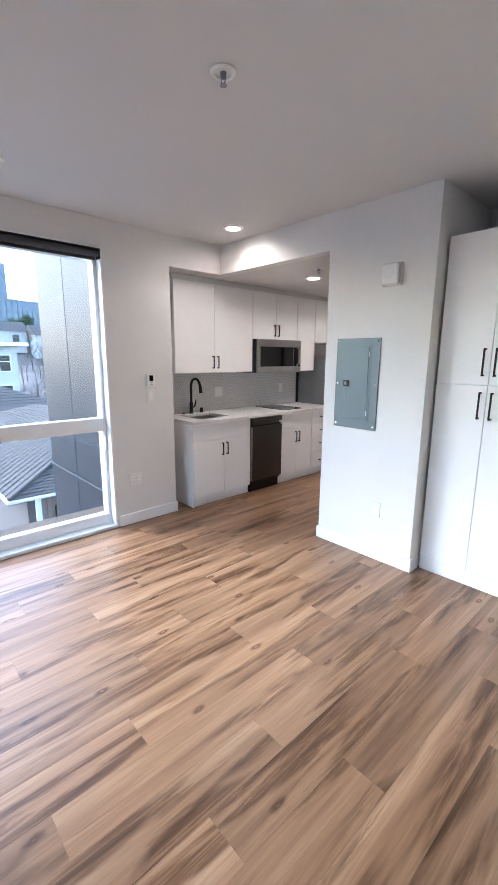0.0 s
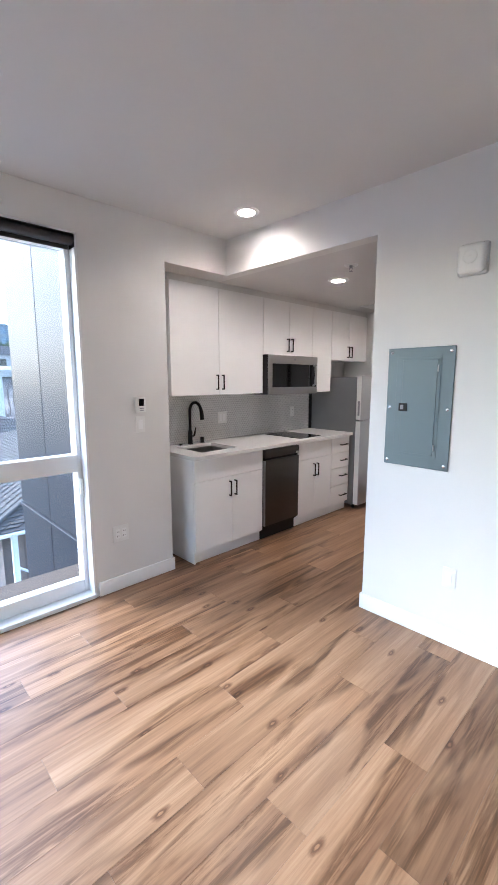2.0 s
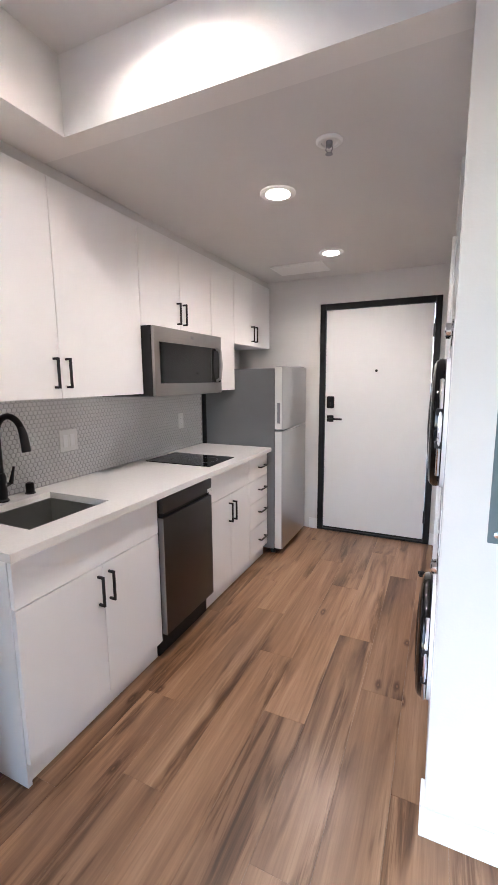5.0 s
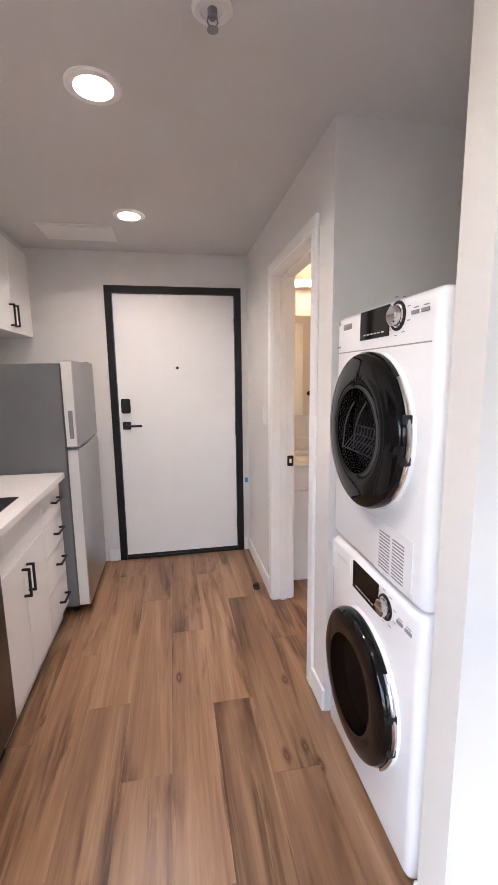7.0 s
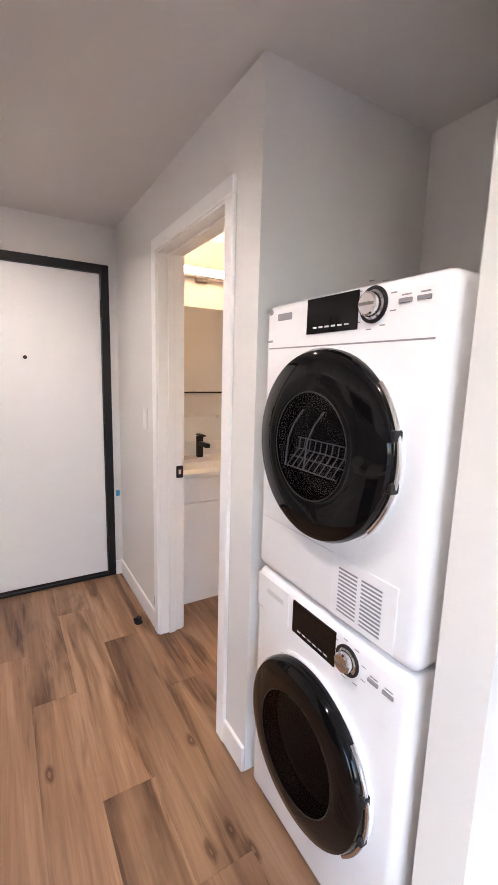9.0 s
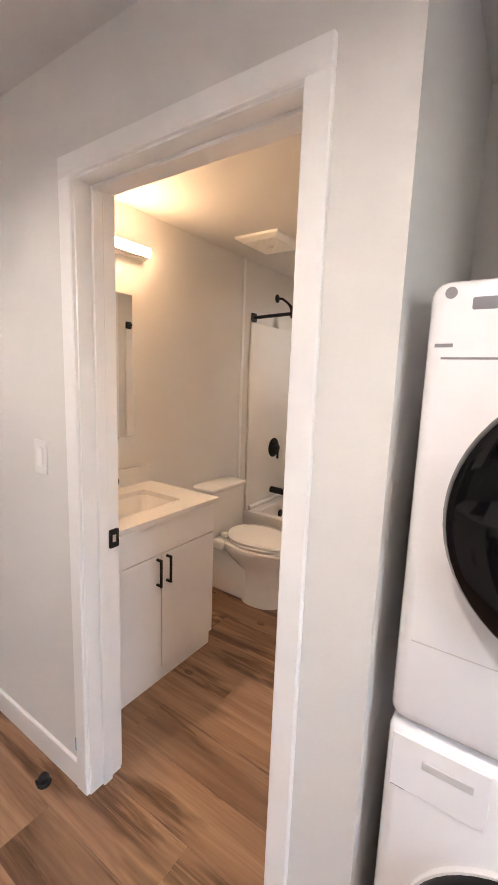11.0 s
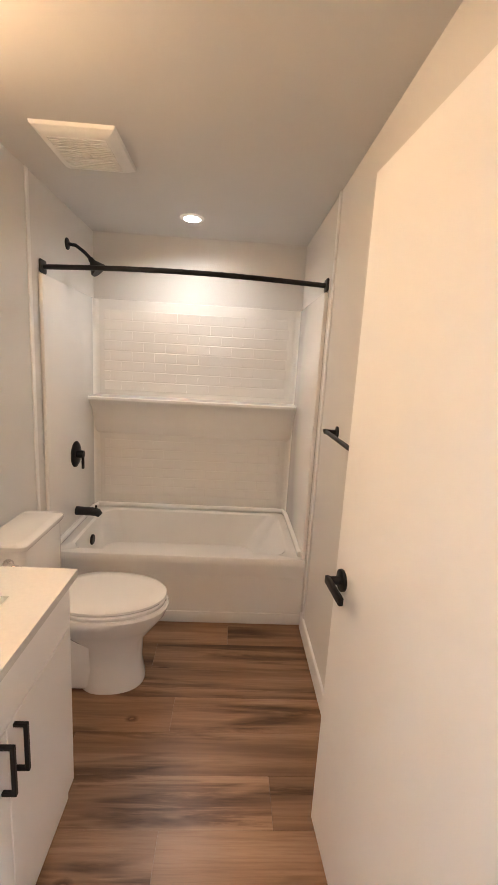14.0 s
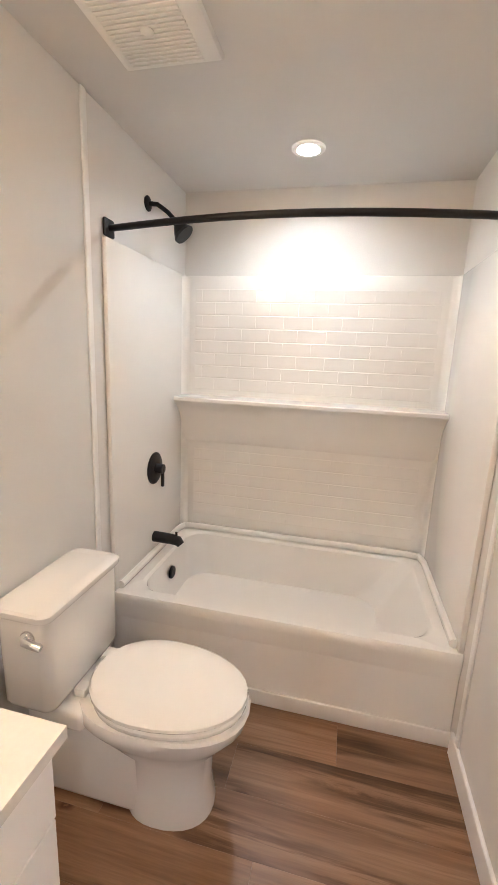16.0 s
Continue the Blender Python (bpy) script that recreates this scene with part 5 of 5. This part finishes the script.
def shower():
    yw = YBL - 0.022
    r = thing("shower_rod", (0.17, 4.44, 1.90), "matte black curved shower curtain rod", "shower rod")
    for y, s in ((YBL, -1), (YBR, 1)):
        part("flange", bx((0.14, y, 1.872), (0.21, y + s * 0.014, 1.938), 0.008, 2) if s > 0 else bx((0.14, y - 0.014, 1.872), (0.21, y, 1.938), 0.008, 2), BLACK, r)
    pts = []
    for k in range(25):
        f = k / 24
        pts.append((0.175 - 0.10 * math.sin(math.pi * f), YBL - 0.012 - (YBL - YBR - 0.024) * f, 1.904))
    part("bar", tube(B(), pts, 0.0125, 14), BLACK, r)
    h = thing("shower", (0.51, YBL, 2.09), "matte black shower head on an arm", "shower head")
    part("flange", lathe(B(), (0.51, YBL, 2.10), "y", [(0.032, 0), (0.032, -0.006), (0.016, -0.012)], 24), BLACK, h)
    part("arm", tube(B(), [(0.51, YBL - 0.005, 2.10), (0.51, YBL - 0.05, 2.095), (0.51, YBL - 0.10, 2.06), (0.51, YBL - 0.135, 2.025)], 0.010, 12), BLACK, h)
    hd = part("head", tube(B(), [(0.51, YBL - 0.13, 2.03), (0.51, YBL - 0.145, 2.01), (0.51, YBL - 0.155, 1.995), (0.51, YBL - 0.175, 1.97), (0.51, YBL - 0.18, 1.965)], [0.014, 0.018, 0.03, 0.048, 0.046], 24), BLACK, h)
    v = thing("shower_valve", (0.52, yw, 0.80), "matte black round shower valve with a lever", "shower valve")
    part("plate", lathe(B(), (0.52, yw, 0.873), "y", [(0.082, 0), (0.082, -0.004), (0.074, -0.009), (0.03, -0.010)], 36), BLACK, v)
    part("hub", cyl(B(), (0.52, yw - 0.05, 0.873), "y", 0.024, 0.042, 24), BLACK, v)
    part("lever", bx((0.512, yw - 0.052, 0.78), (0.528, yw - 0.036, 0.875), 0.004, 2), BLACK, v)
    s = thing("tub_spout", (0.51, yw, 0.47), "matte black tub spout", "tub spout")
    part("body", tube(B(), [(0.51, yw, 0.505), (0.51, yw - 0.10, 0.503), (0.51, yw - 0.135, 0.497), (0.51, yw - 0.15, 0.48)], [0.028, 0.027, 0.026, 0.020], 20), BLACK, s)
    part("diverter", cyl(B(), (0.51, yw - 0.125, 0.52), "z", 0.006, 0.025, 12), BLACK, s)
    b = thing("towel_bar", (-0.52, YBR, 1.215), "matte black towel bar on the wall", "towel bar")
    for x in (-0.29, -0.82):
        part("post", lathe(B(), (x, YBR, 1.215), "y", [(0.026, 0), (0.026, 0.006), (0.011, 0.010), (0.011, 0.055), (0.009, 0.06)], 20), BLACK, b)
    part("bar", cyl(B(), (-0.86, YBR + 0.05, 1.215), "x", 0.009, 0.60, 14), BLACK, b)
    f = thing("exhaust_fan", (-0.19, 4.805, ZK), "white slatted bathroom ceiling exhaust fan", "exhaust fan")
    fl = part("cover", loft(B(), [[(-0.36, 4.65, ZK), (-0.36, 4.96, ZK), (-0.015, 4.96, ZK), (-0.015, 4.65, ZK)], [(-0.355, 4.655, ZK - 0.012), (-0.355, 4.955, ZK - 0.012), (-0.02, 4.955, ZK - 0.012), (-0.02, 4.655, ZK - 0.012)],
                                   [(-0.325, 4.685, ZK - 0.03), (-0.325, 4.925, ZK - 0.03), (-0.05, 4.925, ZK - 0.03), (-0.05, 4.685, ZK - 0.03)]]), PLAS, f)
    for k in range(17):
        x = -0.315 + k * 0.0155
        part("slat", bx((x, 4.695, ZK - 0.034), (x + 0.009, 4.915, ZK - 0.0302), 0.001), PLAS, fl)
    part("centre_cap", lathe(B(), (-0.19, 4.805, ZK - 0.034), "z", [(0.018, 0), (0.018, -0.002), (0.012, -0.004)], 24), PLAS, f)


shower()
ceiling_lamp(*BATH_LAMP, LEDB, 0.07, 0.03, 0.012)


# ---------------------------------------------------------------- outside
GZ = -8.5
obj("ground", bx((-900, -900, GZ - 1), (900, 900, GZ)), GROUND, "grey street level ground far below", "ground", "structure", smooth=False)


def wing():
    """The dark metal-clad wing of the same building."""
    w = thing("building_wing", (-4.6, 2.3, GZ), "dark blue-grey metal-clad building wing", "building", kind="structure")
    x0, x1, y0 = -5.60, -3.75, 1.80
    part("core", bx((x0 + 0.02, y0 + 0.03, GZ), (x1, 4.5, 6.0)), SIDING, w, smooth=False)
    xs = [x0, -4.68, x1]
    for a, b in zip(xs, xs[1:]):
        part("cladding_panel", bx((a + 0.004, y0, 0.10), (b - 0.004, y0 + 0.028, 6.0), 0.004), SIDING, w)
        part("cladding_panel", bx((a + 0.004, y0, GZ), (b - 0.004, y0 + 0.028, 0.055), 0.004), SIDING, w)
    part("flashing", bx((x0, y0 - 0.03, 0.058), (x1, y0 + 0.026, 0.097), 0.003), SIDING, w)


wing()


def house(x0, x1, y0, y1, zw, zr, label, material, rows):
    h = thing("house", ((x0 + x1) / 2, (y0 + y1) / 2, GZ), label, "house")
    part("wall", bx((x0, y0, GZ), (x1, y1, zw)), material, h, smooth=False)
    e = 0.5
    ym, ins = (y0 + y1) / 2, (y1 - y0) / 2 * 0.85
    bm = B()
    a = [bm.verts.new(p) for p in ((x0 - e, y0 - e, zw), (x1 + e, y0 - e, zw), (x1 + e, y1 + e, zw), (x0 - e, y1 + e, zw))]
    r0, r1 = bm.verts.new((x0 + ins, ym, zr)), bm.verts.new((x1 - ins, ym, zr))
    for f in ((a[0], a[1], r1, r0), (a[2], a[3], r0, r1), (a[1], a[2], r1), (a[3], a[0], r0), (a[3], a[2], a[1], a[0])):
        bm.faces.new(f)
    rf = part("roof", bm, SHINGLE, h, "grey shingle hip roof", smooth=False)
    # courses of shingles on the slopes that face the window
    verts, faces = [], []
    rnd = random.Random(4)
    for quad in (((x1 + e, y0 - e, zw), (x1 + e, y1 + e, zw), (x1 - ins, ym, zr), (x1 - ins, ym, zr)), ((x0 - e, y0 - e, zw), (x1 + e, y0 - e, zw), (x1 - ins, ym, zr), (x0 + ins, ym, zr))):
        p0, p1, p2, p3 = [Vector(q) for q in quad]
        nrm = (p1 - p0).cross(p3 - p0).normalized()
        if nrm.z < 0:
            nrm = -nrm
        for k in range(rows):
            f0, f1 = k / rows, (k + 1.12) / rows
            A0, A1, C0, C1 = p0.lerp(p3, f0), p1.lerp(p2, f0), p0.lerp(p3, min(1, f1)), p1.lerp(p2, min(1, f1))
            n = max(1, int((A1 - A0).length / 0.32))
            for i in range(n):
                u0, u1 = i / n + 0.004, (i + 1) / n - 0.004
                o = nrm * (0.016 + rnd.random() * 0.018)
                b = len(verts)
                q = [A0.lerp(A1, u0), A0.lerp(A1, u1), C0.lerp(C1, u1), C0.lerp(C1, u0)]
                verts.extend([tuple(q[0] + o), tuple(q[1] + o), tuple(q[2] + nrm * 0.006), tuple(q[3] + nrm * 0.006), tuple(q[0]), tuple(q[1])])
                faces.extend([(b, b + 1, b + 2, b + 3), (b + 4, b + 5, b + 1, b), (b + 4, b, b + 3), (b + 1, b + 5, b + 2)])
    me = bpy.data.meshes.new("shingles")
    at = WORLD_AT[rf.name]
    me.from_pydata([tuple(Vector(p) - at) for p in verts], [], faces)
    me.materials.append(SHINGLE)
    o = new("shingles", me)
    o.parent = rf
    tagged(o, "grey asphalt shingles", kind="stuff")
    part("gutter", bx((x0 - e - 0.06, y0 - e - 0.06, zw - 0.09), (x1 + e + 0.06, y1 + e + 0.06, zw - 0.01), 0.02), FRAMEW, h)
    part("ridge_cap", tube(B(), [(x1 + e, y0 - e, zw + 0.03), (x1 - ins, ym, zr + 0.03)], 0.05, 8), SHINGLE, h)
    for k in range(3):
        yy = y0 + (y1 - y0) * (k + 0.5) / 3
        w = part("window", bx((x1, yy - 0.45, zw - 1.9), (x1 + 0.04, yy + 0.45, zw - 0.5)), DARKWIN, h)
        part("window_frame", bx((x1 + 0.04, yy - 0.5, zw - 1.25), (x1 + 0.07, yy + 0.5, zw - 1.17)), FRAMEW, w)
    # timber porch screen at the corner that faces the window: boards, posts and a sloping rail
    for k in range(14):
        yy = y0 + 0.32 + k * 0.145
        part("board", bx((x1 + 0.002, yy, zw - 4.2), (x1 + 0.03, yy + 0.13, zw - 0.12), 0.004), PORCH, h)
    for yy in (y0 + 0.12, y0 + 1.15, y0 + 2.4):
        part("post", bx((x1 + 0.25, yy, zw - 5.5), (x1 + 0.37, yy + 0.12, zw - 0.1), 0.006), FRAMEW, h)
    part("handrail", tube(B(), [(x1 + 0.31, y0 + 0.18, zw - 0.9), (x1 + 0.31, y0 + 0.75, zw - 1.35), (x1 + 0.31, y0 + 2.45, zw - 1.2)], 0.03, 8), FRAMEW, h)
    part("vent_pipe", cyl(B(), (x1 - ins * 0.55, y0 + (ym - y0) * 0.62, zw + (zr - zw) * 0.45), "z", 0.05, 0.45, 12), FRAMEW, h)
    return h


def flat_block(x0, x1, y0, y1, zt, label, floors, cols, fh=2.9):
    h = thing("apartment_building", ((x0 + x1) / 2, (y0 + y1) / 2, GZ), label, "building")
    part("wall", bx((x0, y0, GZ), (x1, y1, zt)), STUCCO, h, smooth=False)
    part("roof", bx((x0 - 0.9, y0 - 0.9, zt), (x1 + 0.9, y1 + 0.9, zt + 0.35)), FRAMEW, h, smooth=False)
    for r in range(floors):
        z = zt - 0.9 - r * fh
        for c in range(cols):
            yy = y0 + (y1 - y0) * (c + 0.5) / cols
            w = part("window", bx((x1, yy - 0.95, z - 1.5), (x1 + 0.03, yy + 0.95, z)), DARKWIN, h)
            fr = B()
            for lo, hi in (((yy - 1.05, z), (yy + 1.05, z + 0.1)), ((yy - 1.05, z - 1.6), (yy + 1.05, z - 1.5)), ((yy - 1.05, z - 1.5), (yy - 0.95, z)), ((yy + 0.95, z - 1.5), (yy + 1.05, z)), ((yy - 0.04, z - 1.5), (yy + 0.04, z)), ((yy - 0.95, z - 0.62), (yy + 0.95, z - 0.55))):
                box(fr, (x1 + 0.0, lo[0], lo[1]), (x1 + 0.09, hi[0], hi[1]))
            part("frame", fr, FRAMEW, w, smooth=False)


def tower(x, y, w, d, zt, label):
    h = thing("glass_tower", (x, y, GZ), label, "building")
    part("curtain_wall", bx((x - w / 2, y - d / 2, GZ), (x + w / 2, y + d / 2, zt)), TOWERG, h, smooth=False)
    bm = B()
    z = GZ + 4
    while z < zt:
        box(bm, (x - w / 2 - 0.3, y - d / 2 - 0.3, z), (x + w / 2 + 0.3, y + d / 2 + 0.3, z + 0.9))
        z += 3.6
    part("floor_bands", bm, TOWERF, h, smooth=False)
    bm = B()
    n = int(d / 1.9)
    for k in range(n + 1):
        yy = y - d / 2 + d * k / n
        box(bm, (x + w / 2, yy - 0.12, GZ), (x + w / 2 + 0.35, yy + 0.12, zt))
    part("mullions", bm, TOWERF, h, smooth=False)
    part("roof_plant", bx((x - w / 4, y - d / 4, zt), (x + w / 4, y + d / 4, zt + 3)), TOWERF, h, smooth=False)


def tree(x, y, hgt, seed, label, leafy, base=GZ):
    rnd = random.Random(seed)
    t = thing("tree", (x, y, base), label, "tree", group="street trees")
    bm = B()
    tips = []

    def limb(p, d, ln, r, lv):
        q = p + d * ln
        mid = p.lerp(q, 0.5) + Vector((rnd.uniform(-1, 1), rnd.uniform(-1, 1), 0)) * ln * 0.06
        tube(bm, [p, mid, q], [r, r * 0.8, r * 0.6], 6)
        tips.append(q)
        if lv:
            for _ in range(3 if lv > 1 else 4):
                nd = (d + Vector((rnd.uniform(-1, 1), rnd.uniform(-1, 1), rnd.uniform(-0.2, 0.7))) * 0.85).normalized()
                limb(q if rnd.random() < 0.6 else mid, nd, ln * rnd.uniform(0.5, 0.75), r * 0.5, lv - 1)
    limb(Vector((x, y, base)), Vector((0, 0, 1)), hgt * 0.42, hgt * (0.022 if leafy else 0.013), 4)
    part("trunk", bm, BARK, t)
    if leafy:
        verts, faces = [], []
        for q in tips:
            for _ in range(26):
                c = q + Vector((rnd.gauss(0, 1), rnd.gauss(0, 1), rnd.gauss(0, 0.8))) * hgt * 0.035
                a = Vector((rnd.uniform(-1, 1), rnd.uniform(-1, 1), rnd.uniform(-1, 1))).normalized() * hgt * 0.014
                b2 = a.orthogonal().normalized() * hgt * 0.009
                k = len(verts)
                verts.extend([tuple(c - a), tuple(c + b2), tuple(c + a), tuple(c - b2)])
                faces.append((k, k + 1, k + 2, k + 3))
        me = bpy.data.meshes.new("crown")
        me.from_pydata([tuple(Vector(v) - Vector((x, y, base))) for v in verts], [], faces)
        me.materials.append(LEAF)
        o = new("crown", me)
        o.parent = t
        tagged(o, "dark green evergreen leaves", kind="stuff")


house(-24, -11, 2.7, 9.3, -1.9, -0.75, "weathered grey house with a shingle hip roof", OLDWALL, 26)
house(-36, -26, 2.0, 10.0, -2.0, -0.3, "low house with a dark shingle roof", STUCCO, 12)
flat_block(-58, -46, -1.6, 11.4, 2.4, "white stucco apartment building with a flat roof", 3, 4)
tower(-190, 26, 30, 38, 21, "blue glass office tower")
tower(-300, 60.5, 26, 16, 54, "tall grey office tower with pale floor bands")
tower(-225, 62, 36, 26, 23, "pale blue glass office tower")


def slope_z(x):
    return GZ + 13.5 * max(0.0, min(1.0, (-58 - x) / 50)) ** 1.1


def hillside():
    """Wooded slope behind the flats: an uneven bank that rises away from the window."""
    rnd = random.Random(21)
    verts, faces, nx, ny = [], [], 26, 40
    for i in range(nx + 1):
        x = -57 - 60 * i / nx
        for j in range(ny + 1):
            verts.append((x, -20 + 110 * j / ny, slope_z(x) - 0.05 + rnd.uniform(-0.3, 0.5) * (i > 0)))
    for i in range(nx):
        for j in range(ny):
            k = i * (ny + 1) + j
            faces.append((k, k + 1, k + ny + 2, k + ny + 1))
    me = bpy.data.meshes.new("hillside")
    me.from_pydata(verts, [], faces)
    me.materials.append(SCRUB)
    tagged(new("hillside", me), "brown winter hillside with bare scrub", "hill", kind="structure")


def cottage(x, y, w, d, h, label):
    """Small far house: walls, gable roof along y, two windows to the front."""
    z = slope_z(x) - 0.6
    t = thing("house", (x, y, z), label, "house")
    part("wall", bx((x - d / 2, y - w / 2, z), (x + d / 2, y + w / 2, z + h)), STUCCO, t, smooth=False)
    e = 0.4
    tri = [(x + d / 2 + e, z + h - 0.1), (x, z + h + d * 0.28), (x - d / 2 - e, z + h - 0.1)]
    part("roof", loft(B(), [[(px, yy, pz) for px, pz in tri] for yy in (y - w / 2 - e, y + w / 2 + e)]), SHINGLE, t, smooth=False)
    for k in (-1, 1):
        part("window", bx((x + d / 2, y + k * w * 0.24 - 0.6, z + h - 2.2), (x + d / 2 + 0.05, y + k * w * 0.24 + 0.6, z + h - 0.8)), DARKWIN, t)


hillside()
cottage(-96, 31.0, 9, 7, 4.8, "pale house with a grey gable roof on the slope")
cottage(-100, 22.0, 8, 7, 4.4, "small pale house high on the slope")
tree(-104, 28.2, 8.0, 3, "tall dark evergreen tree on the hillside", True, slope_z(-104) - 0.3)
wood = random.Random(5)
for k in range(22):
    x = -44 - 2.3 * k + wood.uniform(-1, 1)
    y = 0.27 * -x + wood.uniform(-2.2, 3.4)
    tree(x, y, wood.uniform(6.0, 8.5), 11 + k, "bare winter street tree", False, max(GZ, slope_z(x) - 0.4))


# ---------------------------------------------------------------- floor
fl = thing("floor", (0, 0, 0), "brown oak-look vinyl plank floor", "floor", kind="structure")
part("underlay", bx((-3.73, LY - 0.12, -0.3), (LX + 0.12, 5.39, -0.009)), SUB, fl, smooth=False)
PW, PL = 0.18, 1.22
pm = mesh_of(bx((0.0002, 0.0002, -0.008), (PW - 0.0002, PL - 0.0002, 0.0), 0.0006), "plank", WOOD, False)
rnd = random.Random(7)
x = XW - 0.22
off = 0.0
while x < LX:
    off = (off + rnd.choice((0.37, 0.46, 0.55, 0.71))) % PL
    y = LY - off
    while y < 5.3:
        a, b = max(y, LY), min(y + PL, 5.33)
        if b - a > 0.02:
            p = new("plank", pm)
            p.parent = fl
            p.location = (x, a, 0)
            p.scale = (1, (b - a) / PL, 1)
        y += PL
    x += PW
